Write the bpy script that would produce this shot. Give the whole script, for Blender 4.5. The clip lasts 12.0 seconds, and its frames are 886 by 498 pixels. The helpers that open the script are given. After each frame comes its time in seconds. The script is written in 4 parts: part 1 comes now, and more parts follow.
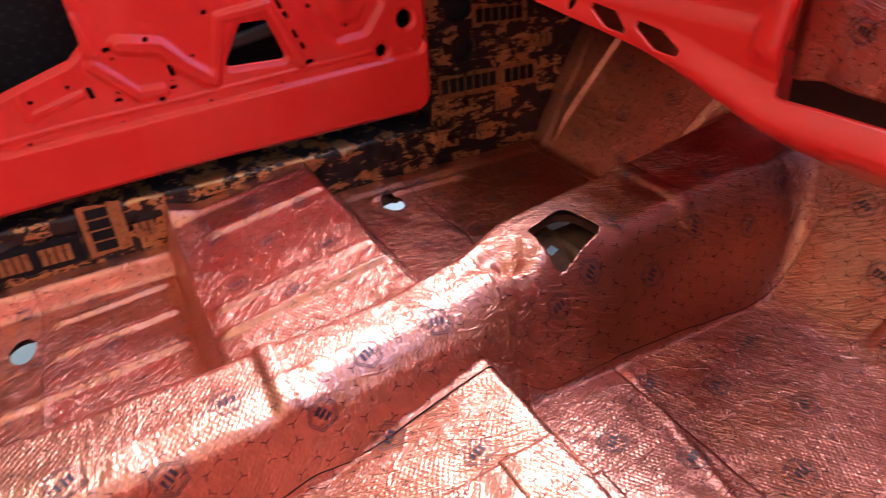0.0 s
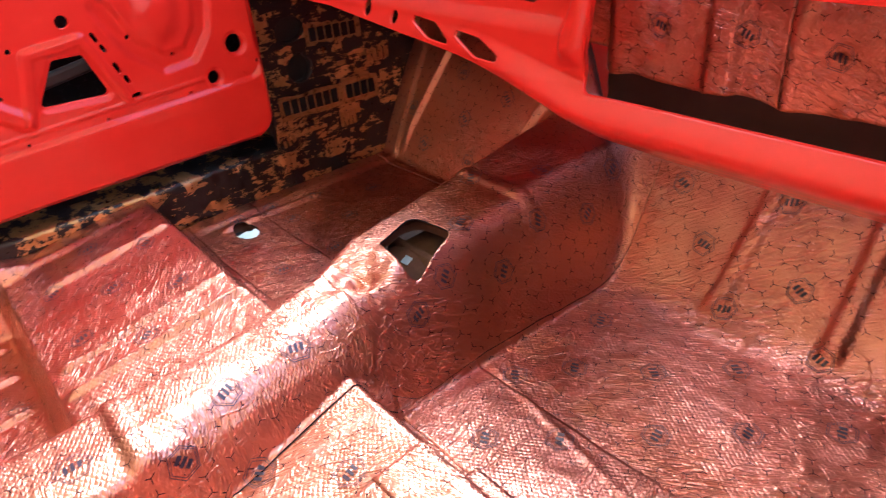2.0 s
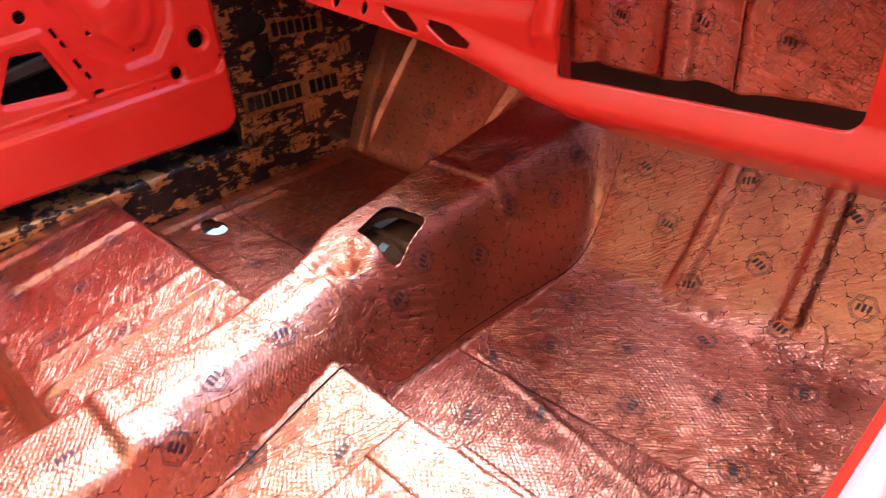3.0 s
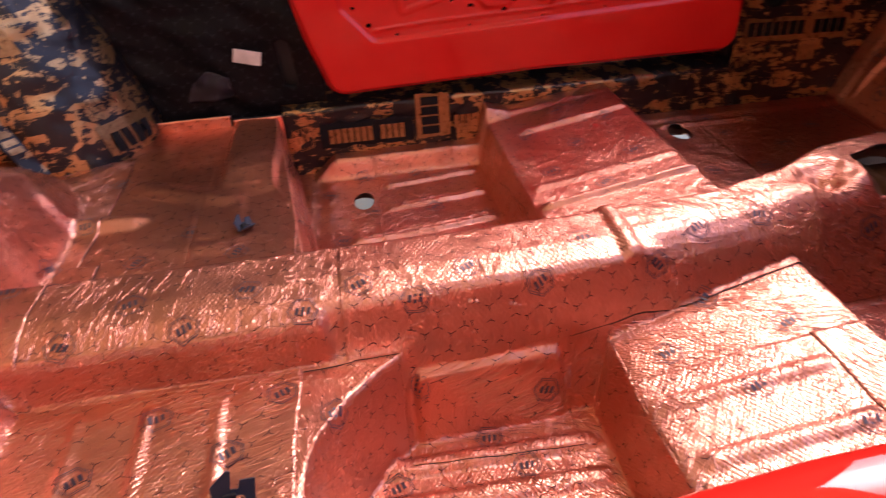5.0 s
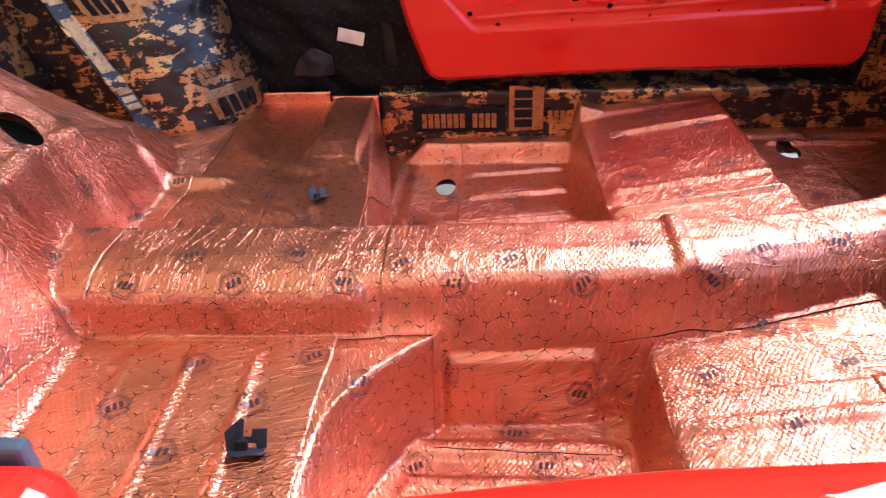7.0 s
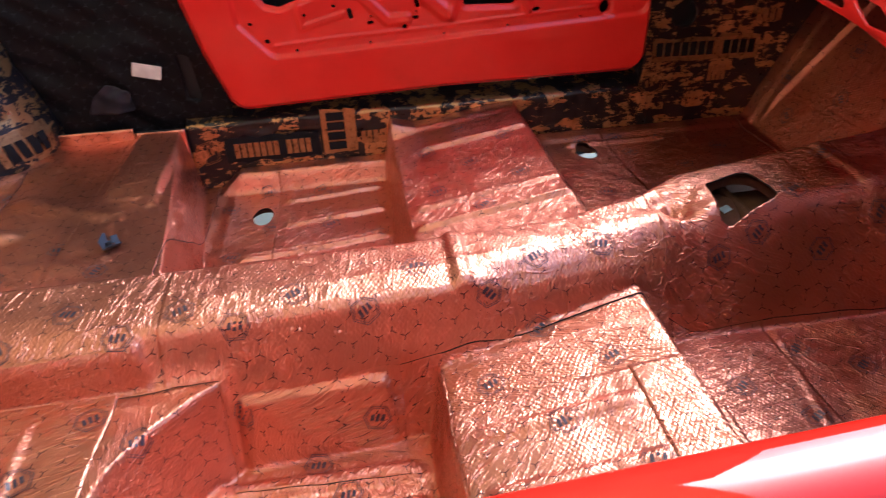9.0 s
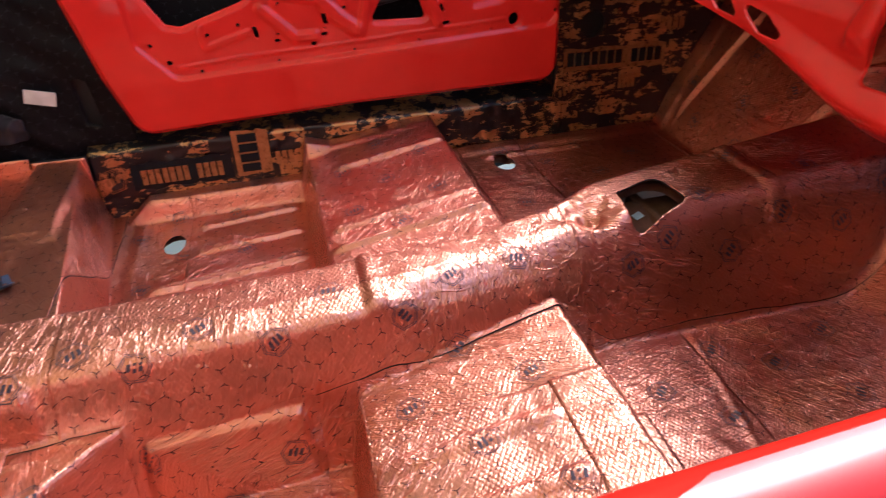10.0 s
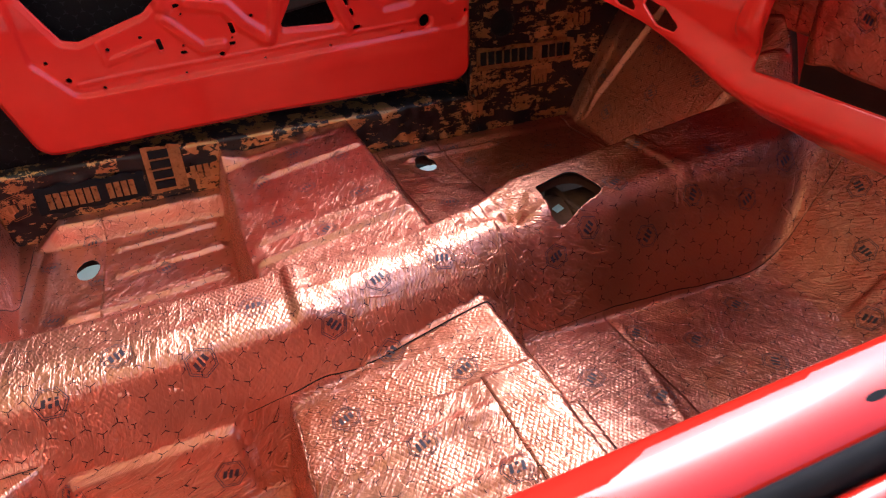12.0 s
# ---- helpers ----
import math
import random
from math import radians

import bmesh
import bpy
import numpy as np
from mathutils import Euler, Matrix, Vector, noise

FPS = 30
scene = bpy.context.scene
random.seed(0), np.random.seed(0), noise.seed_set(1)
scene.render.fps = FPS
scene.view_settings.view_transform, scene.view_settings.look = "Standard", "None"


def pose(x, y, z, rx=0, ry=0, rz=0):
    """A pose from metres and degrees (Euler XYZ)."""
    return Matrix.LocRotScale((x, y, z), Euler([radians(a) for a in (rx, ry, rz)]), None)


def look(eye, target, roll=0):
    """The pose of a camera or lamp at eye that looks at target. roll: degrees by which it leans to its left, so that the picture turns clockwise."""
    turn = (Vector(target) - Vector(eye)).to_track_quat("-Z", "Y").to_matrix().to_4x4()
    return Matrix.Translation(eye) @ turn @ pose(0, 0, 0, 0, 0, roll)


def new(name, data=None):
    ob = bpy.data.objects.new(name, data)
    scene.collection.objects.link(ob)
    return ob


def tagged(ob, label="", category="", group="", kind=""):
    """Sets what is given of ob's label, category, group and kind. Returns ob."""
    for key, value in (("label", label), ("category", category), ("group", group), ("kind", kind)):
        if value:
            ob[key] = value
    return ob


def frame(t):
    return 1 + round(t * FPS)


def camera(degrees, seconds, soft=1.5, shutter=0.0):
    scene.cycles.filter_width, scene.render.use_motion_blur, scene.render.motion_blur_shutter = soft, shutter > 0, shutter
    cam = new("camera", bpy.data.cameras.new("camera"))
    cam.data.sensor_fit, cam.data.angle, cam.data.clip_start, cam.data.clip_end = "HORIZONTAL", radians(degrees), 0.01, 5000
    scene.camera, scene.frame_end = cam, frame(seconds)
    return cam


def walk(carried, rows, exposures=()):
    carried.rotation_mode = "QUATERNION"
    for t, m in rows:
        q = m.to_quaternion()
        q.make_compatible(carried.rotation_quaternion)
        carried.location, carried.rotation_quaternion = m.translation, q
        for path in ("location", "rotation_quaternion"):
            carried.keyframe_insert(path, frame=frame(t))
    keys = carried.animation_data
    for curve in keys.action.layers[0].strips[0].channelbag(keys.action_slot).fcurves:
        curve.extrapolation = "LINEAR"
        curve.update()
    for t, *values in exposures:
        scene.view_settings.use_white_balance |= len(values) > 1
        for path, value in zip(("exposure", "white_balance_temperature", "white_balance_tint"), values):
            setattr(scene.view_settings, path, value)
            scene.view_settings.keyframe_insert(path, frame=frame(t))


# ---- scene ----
cam = camera(65.2, 12.0, soft=1.15, shutter=0.5)
PATH = [
    (0, (-0.081, -0.054, 0.649), (0.637, 1.519, -0.357), -4.9),
    (0.5, (-0.061, -0.036, 0.642), (0.818, 1.452, -0.364), -5.5),
    (1, (-0.072, -0.036, 0.642), (0.87, 1.415, -0.361), -5.4),
    (1.5, (-0.084, -0.043, 0.641), (0.87, 1.399, -0.364), -5.4),
    (2, (-0.054, -0.073, 0.651), (0.969, 1.32, -0.355), -6.3),
    (2.5, (-0.054, -0.074, 0.645), (1.075, 1.232, -0.365), -6.0),
    (2.7, (-0.067, -0.073, 0.646), (1.074, 1.221, -0.364), -6.0),
    (4.3, (-0.266, -0.133, 0.634), (0.324, 1.455, -0.43), -3.9),
    (4.4, (-0.283, -0.139, 0.633), (0.237, 1.474, -0.43), -3.8),
    (4.5, (-0.306, -0.136, 0.628), (0.165, 1.49, -0.437), -3.8),
    (5, (-0.338, -0.189, 0.638), (-0.141, 1.497, -0.421), -3.6),
    (5.5, (-0.357, -0.183, 0.631), (-0.292, 1.51, -0.432), -2.7),
    (6, (-0.343, -0.191, 0.627), (-0.45, 1.503, -0.431), -2.5),
    (6.5, (-0.293, -0.199, 0.626), (-0.443, 1.491, -0.432), -2.5),
    (6.7, (-0.277, -0.2, 0.626), (-0.423, 1.491, -0.432), -2.5),
    (8.3, (-0.16, -0.214, 0.649), (-0.123, 1.487, -0.402), -2.7),
    (8.5, (-0.15, -0.212, 0.651), (-0.069, 1.485, -0.404), -2.7),
    (9, (-0.12, -0.202, 0.655), (0.077, 1.486, -0.399), -2.8),
    (9.5, (-0.101, -0.187, 0.652), (0.204, 1.493, -0.389), -2.8),
    (10, (-0.085, -0.184, 0.653), (0.294, 1.486, -0.381), -2.7),
    (10.5, (-0.054, -0.186, 0.655), (0.456, 1.447, -0.38), -3.1),
    (11, (-0.066, -0.176, 0.652), (0.494, 1.442, -0.382), -2.7),
    (11.5, (-0.093, -0.17, 0.65), (0.47, 1.448, -0.382), -2.9),
    (12, (-0.078, -0.185, 0.653), (0.493, 1.427, -0.384), -3.3),
]
walk(cam, [(t, look(eye, target, roll)) for t, eye, target, roll in PATH],
     [(0, 2.28, 5200, 20), (0.6, 2.52, 5150, 19), (1.5, 2.75, 5150, 15), (2.7, 2.92, 5100, 7), (4.5, 1.52, 6450, 46), (5.2, 1.86, 6200, 36),
      (6.5, 2.32, 5900, 27), (8.5, 2.12, 5400, 17), (9.5, 2.02, 5450, 17), (11, 2.0, 5350, 15), (12, 2.03, 5350, 13)])

# ---- light and sky ----
world = bpy.data.worlds.new("sky")
scene.world = world
world.use_nodes = True
wn = world.node_tree.nodes
sky = wn.new("ShaderNodeTexSky")
sky.sky_type = "NISHITA"
sky.sun_disc = False
sky.air_density, sky.dust_density, sky.ozone_density = 1.0, 4.5, 1.0
world.node_tree.links.new(sky.outputs["Color"], wn["Background"].inputs["Color"])
wn["Background"].inputs["Strength"].default_value = 0.125

sun = new("sun", bpy.data.lights.new("sun", "SUN"))
sun.data.energy = 0.16
sun.data.angle = radians(22.0)
sun.data.color = (1.0, 0.96, 0.90)
SUN_AZIMUTH, SUN_HEIGHT = 35.0, 46.0      # from across the car towards its nose; above the horizon
sun.matrix_world = look((math.sin(radians(SUN_AZIMUTH)) * math.cos(radians(SUN_HEIGHT)), math.cos(radians(SUN_AZIMUTH)) * math.cos(radians(SUN_HEIGHT)), math.sin(radians(SUN_HEIGHT))), (0, 0, 0))
sky.sun_elevation = radians(SUN_HEIGHT)
sky.sun_rotation = radians(SUN_AZIMUTH)


# ---- small numeric tools ----
def smooth(a, b, x):
    t = np.clip((np.asarray(x, float) - a) / (b - a), 0, 1)
    return t * t * (3 - 2 * t)


def table(x, xs, ys):
    return np.interp(x, xs, ys)


def hash2(i, j, seed):
    n = (i * 374761393 + j * 668265263 + seed * 362437) & 0x7FFFFFFF
    n = ((n ^ (n >> 13)) * 1274126177) & 0x7FFFFFFF
    return ((n ^ (n >> 16)) & 0xFFFF) / 65535.0 * 2 - 1


def grain(u, v, size, seed=0):
    """Smooth value noise from -1 to 1 with features of that size."""
    u, v = np.asarray(u, float) / size, np.asarray(v, float) / size
    i, j = np.floor(u).astype(np.int64), np.floor(v).astype(np.int64)
    fu, fv = u - i, v - j
    fu, fv = fu * fu * (3 - 2 * fu), fv * fv * (3 - 2 * fv)
    a = hash2(i, j, seed) * (1 - fu) + hash2(i + 1, j, seed) * fu
    b = hash2(i, j + 1, seed) * (1 - fu) + hash2(i + 1, j + 1, seed) * fu
    return a * (1 - fv) + b * fv


def ellipse(cx, cy, a, b, turn=0.0):
    c, s = math.cos(radians(turn)), math.sin(radians(turn))
    return lambda u, v: (np.hypot(((u - cx) * c + (v - cy) * s) / a, ((v - cy) * c - (u - cx) * s) / b) - 1) * min(a, b)


def polygon(points, rounding=0.0):
    """Signed distance to a polygon (inside negative), its corners rounded."""
    pts = np.array(points, float)

    def sd(u, v):
        u, v = np.asarray(u, float), np.asarray(v, float)
        d = np.full(u.shape, 1e9)
        inside = np.zeros(u.shape, bool)
        n = len(pts)
        for k in range(n):
            ax, ay = pts[k]
            bx, by = pts[(k + 1) % n]
            ex, ey = bx - ax, by - ay
            wx, wy = u - ax, v - ay
            t = np.clip((wx * ex + wy * ey) / (ex * ex + ey * ey), 0, 1)
            d = np.minimum(d, (wx - ex * t) ** 2 + (wy - ey * t) ** 2)
            cross = ((ay <= v) & (by > v)) | ((by <= v) & (ay > v))
            side = u < ax + (v - ay) / (ey if abs(ey) > 1e-9 else 1e-9) * ex
            inside ^= cross & side
        return np.where(inside, -1, 1) * np.sqrt(d) - rounding
    return sd


def box2(x0, x1, y0, y1, rounding=0.0):
    r = rounding
    return polygon([(x0 + r, y0 + r), (x1 - r, y0 + r), (x1 - r, y1 - r), (x0 + r, y1 - r)], r)


def outside(shape):
    return lambda u, v: -shape(u, v)


# ---- mesh tools ----
def link_mesh(name, me, mats, parent=None, label="", shade=True):
    for m in (mats if isinstance(mats, (list, tuple)) else [mats]):
        me.materials.append(m)
    if shade:
        me.polygons.foreach_set("use_smooth", [True] * len(me.polygons))
    ob = new(name, me)
    if parent:
        ob.parent = parent
    if label:
        ob["label"] = label
    return ob


def part(name, bm, mats, parent=None, label="", shade=False):
    me = bpy.data.meshes.new(name)
    bmesh.ops.recalc_face_normals(bm, faces=bm.faces[:])
    bm.to_mesh(me)
    bm.free()
    return link_mesh(name, me, mats, parent, label, shade)


def thing(name, at=(0, 0, 0), label="", category="", group="", kind=""):
    ob = new(name)
    ob.empty_display_size = 0.02
    ob.location = at
    return tagged(ob, label, category, group, kind)


def relief(name, us, vs, place, mats, parent=None, holes=(), skirt=None, label="", skirt_mat=0, faces_mat=0):
    """A pressed sheet over a grid of u and v, with cut-outs given as signed distances, and turned-in edges."""
    U, V = np.meshgrid(us, vs, indexing="ij")
    U, V = U.copy(), V.copy()
    nu, nv = U.shape
    keep = np.ones((nu, nv), bool)
    soft = np.zeros((nu, nv), bool)
    for sd in holes:
        d = sd(U, V)
        ins = d < 0
        out = np.pad(~ins, 1, constant_values=False)
        near = np.zeros_like(ins)
        for a in (0, 1, 2):
            for b in (0, 1, 2):
                near |= out[a:a + nu, b:b + nv]
        snap = ins & near
        e = 1e-4
        gu = (sd(U + e, V) - sd(U - e, V)) / (2 * e)
        gv = (sd(U, V + e) - sd(U, V - e)) / (2 * e)
        gl = np.maximum(np.hypot(gu, gv), 1e-6)
        U = np.where(snap, U - d * gu / gl / gl, U)
        V = np.where(snap, V - d * gv / gl / gl, V)
        keep &= ~(ins & ~snap)
        soft |= snap
    X, Y, Z = place(U, V)
    co = np.stack([X, Y, Z], -1).reshape(-1, 3)
    k = np.arange(nu * nv).reshape(nu, nv)
    q = np.stack([k[:-1, :-1], k[1:, :-1], k[1:, 1:], k[:-1, 1:]], -1).reshape(-1, 4)
    kf, sf = keep.reshape(-1), soft.reshape(-1)
    q = q[kf[q].all(1) & ~sf[q].all(1)]
    faces, mat_ids = q, np.full(len(q), faces_mat)
    if skirt is not None:
        e = np.concatenate([q[:, [0, 1]], q[:, [1, 2]], q[:, [2, 3]], q[:, [3, 0]]])
        key = np.sort(e, 1)
        _, first, count = np.unique(key[:, 0].astype(np.int64) * (nu * nv) + key[:, 1], return_index=True, return_counts=True)
        rim = e[first[count == 1]]
        ids = np.unique(rim)
        remap = np.full(nu * nv, -1)
        remap[ids] = len(co) + np.arange(len(ids))
        drop = np.array(skirt, float)
        co = np.concatenate([co, co[ids] + drop])
        side = np.stack([rim[:, 1], rim[:, 0], remap[rim[:, 0]], remap[rim[:, 1]]], -1)
        faces = np.concatenate([q, side])
        mat_ids = np.concatenate([mat_ids, np.full(len(side), skirt_mat)])
    du = np.linalg.norm(np.diff(np.stack([X, Y, Z], -1), axis=0), axis=-1)
    dv = np.linalg.norm(np.diff(np.stack([X, Y, Z], -1), axis=1), axis=-1)
    au = np.concatenate([np.zeros((1, nv)), np.cumsum(du, 0)])
    av = np.concatenate([np.zeros((nu, 1)), np.cumsum(dv, 1)], 1)
    uv = np.stack([au, av], -1).reshape(-1, 2)
    if len(co) > len(uv):
        uv = np.concatenate([uv, uv[ids]])
    used = np.unique(faces)
    re = np.full(len(co), -1)
    re[used] = np.arange(len(used))
    me = bpy.data.meshes.new(name)
    me.from_pydata(co[used].tolist(), [], re[faces].tolist())
    layer = me.uv_layers.new(name="metres")
    layer.data.foreach_set("uv", uv[used][re[faces].reshape(-1)].reshape(-1))
    ob = link_mesh(name, me, mats, parent, label)
    me.polygons.foreach_set("material_index", mat_ids.astype(np.int32))
    me.update()
    return ob


def steps(a, b, d):
    return np.linspace(a, b, max(2, int(round((b - a) / d)) + 1))


def block(bm, x0, x1, y0, y1, z0, z1, bevel=0.0, turn=None, seg=2):
    r = bmesh.ops.create_cube(bm, size=1.0, matrix=Matrix.Translation(((x0 + x1) / 2, (y0 + y1) / 2, (z0 + z1) / 2)) @ Matrix.Diagonal((x1 - x0, y1 - y0, z1 - z0, 1)))
    if bevel:
        edges = list({e for v in r["verts"] for e in v.link_edges})
        bmesh.ops.bevel(bm, geom=edges, offset=bevel, segments=seg, affect="EDGES", profile=0.5)
    return bm


def sweep(name, profile, path, mats, parent=None, label="", closed=True, caps=True):
    """A profile of (a, b) points carried along a path of (origin, a-axis, b-axis)."""
    bm = bmesh.new()
    rings = []
    for o, ax, bx in path:
        o, ax, bx = Vector(o), Vector(ax), Vector(bx)
        rings.append([bm.verts.new(o + ax * a + bx * b) for a, b in profile])
    n = len(profile)
    for r0, r1 in zip(rings[:-1], rings[1:]):
        for k in range(n if closed else n - 1):
            bm.faces.new((r0[k], r0[(k + 1) % n], r1[(k + 1) % n], r1[k]))
    if closed and caps:
        bm.faces.new(rings[0])
        bm.faces.new(rings[-1][::-1])
    return part(name, bm, mats, parent, label, True)


# ---- materials ----
def material(name):
    m = bpy.data.materials.new(name)
    m.use_nodes = True
    return m, m.node_tree.nodes, m.node_tree.links, m.node_tree.nodes["Principled BSDF"]


def math_node(n, l, op, a, b=None, c=None):
    nd = n.new("ShaderNodeMath")
    nd.operation = op
    for k, v in enumerate((a, b, c)):
        if v is None:
            continue
        if isinstance(v, (int, float)):
            nd.inputs[k].default_value = v
        else:
            l.new(v, nd.inputs[k])
    return nd.outputs[0]


def vec_node(n, l, op, a, b=None):
    nd = n.new("ShaderNodeVectorMath")
    nd.operation = op
    for k, v in enumerate((a, b)):
        if v is None:
            continue
        if isinstance(v, tuple):
            nd.inputs[k].default_value = v
        else:
            l.new(v, nd.inputs[k])
    return nd.outputs["Value"] if op in ("LENGTH", "DOT_PRODUCT") else nd.outputs["Vector"]


def noise_node(n, l, vec, scale, detail=3.0, rough=0.55):
    nd = n.new("ShaderNodeTexNoise")
    nd.inputs["Scale"].default_value = scale
    nd.inputs["Detail"].default_value = detail
    nd.inputs["Roughness"].default_value = rough
    l.new(vec, nd.inputs["Vector"])
    return nd.outputs["Fac"]


def ramp_node(n, l, fac, stops):
    nd = n.new("ShaderNodeValToRGB")
    el = nd.color_ramp.elements
    while len(el) < len(stops):
        el.new(0.5)
    for e, (p, c) in zip(el, stops):
        e.position = p
        e.color = (*c, 1) if isinstance(c, tuple) else (c, c, c, 1)
    l.new(fac, nd.inputs["Fac"])
    return nd.outputs["Color"]


def mix_node(n, l, fac, a, b):
    nd = n.new("ShaderNodeMix")
    nd.data_type = "RGBA"
    for sock, v in ((nd.inputs[0], fac), (nd.inputs[6], a), (nd.inputs[7], b)):
        if isinstance(v, tuple):
            sock.default_value = (*v, 1)
        elif isinstance(v, (int, float)):
            sock.default_value = v
        else:
            l.new(v, sock)
    return nd.outputs[2]


def bump_node(n, l, height, strength, distance, normal=None):
    nd = n.new("ShaderNodeBump")
    nd.inputs["Strength"].default_value = strength
    nd.inputs["Distance"].default_value = distance
    l.new(height, nd.inputs["Height"])
    if normal is not None:
        l.new(normal, nd.inputs["Normal"])
    return nd.outputs["Normal"]


def hex_marks(n, l, uv, cell, width):
    """1 on short Y-shaped marks at the corners of a honeycomb of that cell size."""
    s = (cell, cell * math.sqrt(3), 1.0)
    half = (cell / 2, cell * math.sqrt(3) / 2, 0.0)
    p = vec_node(n, l, "MULTIPLY", uv, (1.0, 1.0, 0.0))
    p = vec_node(n, l, "ADD", p, (37 * s[0], 37 * s[1], 0.0))
    a = vec_node(n, l, "SUBTRACT", vec_node(n, l, "MODULO", p, s), half)
    b = vec_node(n, l, "SUBTRACT", vec_node(n, l, "MODULO", vec_node(n, l, "ADD", p, half), s), half)
    nearer = math_node(n, l, "LESS_THAN", vec_node(n, l, "LENGTH", a), vec_node(n, l, "LENGTH", b))
    mx = n.new("ShaderNodeMix")
    mx.data_type = "VECTOR"
    l.new(nearer, mx.inputs[0])
    l.new(b, mx.inputs[4])
    l.new(a, mx.inputs[5])
    g = vec_node(n, l, "ABSOLUTE", mx.outputs[1])
    side = math_node(n, l, "MAXIMUM", vec_node(n, l, "DOT_PRODUCT", g, (0.5, math.sqrt(3) / 2, 0.0)), vec_node(n, l, "DOT_PRODUCT", g, (1.0, 0.0, 0.0)))
    edge = math_node(n, l, "SUBTRACT", cell / 2, side)
    on = math_node(n, l, "LESS_THAN", edge, width)
    far = math_node(n, l, "GREATER_THAN", vec_node(n, l, "LENGTH", g), cell * 0.503)
    return math_node(n, l, "MULTIPLY", on, far)


def foil_material():
    m, n, l, p = material("copper foil")
    uv = n.new("ShaderNodeUVMap")
    uv.uv_map = "metres"
    info = n.new("ShaderNodeObjectInfo")
    tc = n.new("ShaderNodeTexCoord")
    shift = vec_node(n, l, "ADD", tc.outputs["Object"], (3.0, 2.0, 1.0))
    broad = noise_node(n, l, shift, 6.0, 3.0)
    fine = noise_node(n, l, shift, 45.0, 3.0)
    tint = ramp_node(n, l, broad, [(0.3, (0.80, 0.345, 0.240)), (0.5, (0.85, 0.375, 0.265)), (0.75, (0.89, 0.412, 0.294))])
    own = ramp_node(n, l, info.outputs["Random"], [(0.0, (0.92, 0.90, 0.88)), (1.0, (1.0, 1.0, 1.0))])
    mul = n.new("ShaderNodeMix")
    mul.data_type, mul.blend_type = "RGBA", "MULTIPLY"
    mul.inputs[0].default_value = 1.0
    l.new(tint, mul.inputs[6])
    l.new(own, mul.inputs[7])
    # thin printed honeycomb corners, broken where the print is worn
    wob = n.new("ShaderNodeTexNoise")
    wob.inputs["Scale"].default_value = 25.0
    l.new(uv.outputs[0], wob.inputs["Vector"])
    wv = vec_node(n, l, "MULTIPLY", vec_node(n, l, "SUBTRACT", wob.outputs["Color"], (0.5, 0.5, 0.5)), (0.006, 0.006, 0.0))
    marks = hex_marks(n, l, vec_node(n, l, "ADD", uv.outputs[0], wv), 0.033, 0.00055)
    kept = math_node(n, l, "GREATER_THAN", noise_node(n, l, vec_node(n, l, "ADD", uv.outputs[0], (0.7, 0.3, 0.0)), 58.0, 0.0), 0.42)
    ink = math_node(n, l, "MULTIPLY", marks, kept)
    l.new(mix_node(n, l, ink, mul.outputs[2], (0.045, 0.022, 0.03)), p.inputs["Base Color"])
    l.new(math_node(n, l, "SUBTRACT", 1.0, math_node(n, l, "MULTIPLY", ink, 0.75)), p.inputs["Metallic"])
    l.new(math_node(n, l, "MULTIPLY_ADD", fine, 0.10, 0.15), p.inputs["Roughness"])

    def diagonal(turn, pitch):
        """Rounded ridges across one diagonal of the sheet."""
        way = (math.cos(radians(turn)) * math.pi / pitch, math.sin(radians(turn)) * math.pi / pitch, 0.0)
        return math_node(n, l, "ABSOLUTE", math_node(n, l, "SINE", vec_node(n, l, "DOT_PRODUCT", bent, way)))

    def thin_lines(vec, scale, width, detail=2.0, bend=0.6):
        """Raised creases along the level lines of a noise."""
        nd = n.new("ShaderNodeTexNoise")
        nd.inputs["Scale"].default_value = scale
        nd.inputs["Detail"].default_value = detail
        nd.inputs["Distortion"].default_value = bend
        l.new(vec, nd.inputs["Vector"])
        off = math_node(n, l, "ABSOLUTE", math_node(n, l, "SUBTRACT", nd.outputs["Fac"], 0.5))
        return math_node(n, l, "MAXIMUM", math_node(n, l, "SUBTRACT", 1.0, math_node(n, l, "DIVIDE", off, width)), 0.0)

    def patches(scale, low, high, floor_value):
        return ramp_node(n, l, noise_node(n, l, shift, scale, 2.0), [(low, floor_value), (high, 1.0)])

    # rolled-in diamonds, flattened in places, then hand-made creases
    bent = vec_node(n, l, "ADD", uv.outputs[0], vec_node(n, l, "MULTIPLY", wv, (0.5, 0.5, 0.0)))
    diamond = math_node(n, l, "MULTIPLY", diagonal(34.0, 0.0054), diagonal(-34.0, 0.0054))
    diamond = math_node(n, l, "POWER", diamond, 0.6)
    diamond = math_node(n, l, "MULTIPLY", diamond, patches(9.0, 0.39, 0.62, 0.26))
    spin = n.new("ShaderNodeVectorRotate")
    spin.rotation_type = "Z_AXIS"
    l.new(uv.outputs[0], spin.inputs["Vector"])
    l.new(math_node(n, l, "MULTIPLY", info.outputs["Random"], 6.2832), spin.inputs["Angle"])
    pulled = vec_node(n, l, "MULTIPLY", spin.outputs[0], (1.0, 7.0, 1.0))
    n2 = bump_node(n, l, noise_node(n, l, shift, 16.0, 2.0), 0.4, 0.0012)
    n2 = bump_node(n, l, diamond, 0.8, 0.00054, n2)
    n2 = bump_node(n, l, noise_node(n, l, shift, 90.0, 2.0, 0.5), 0.5, 0.0005, n2)
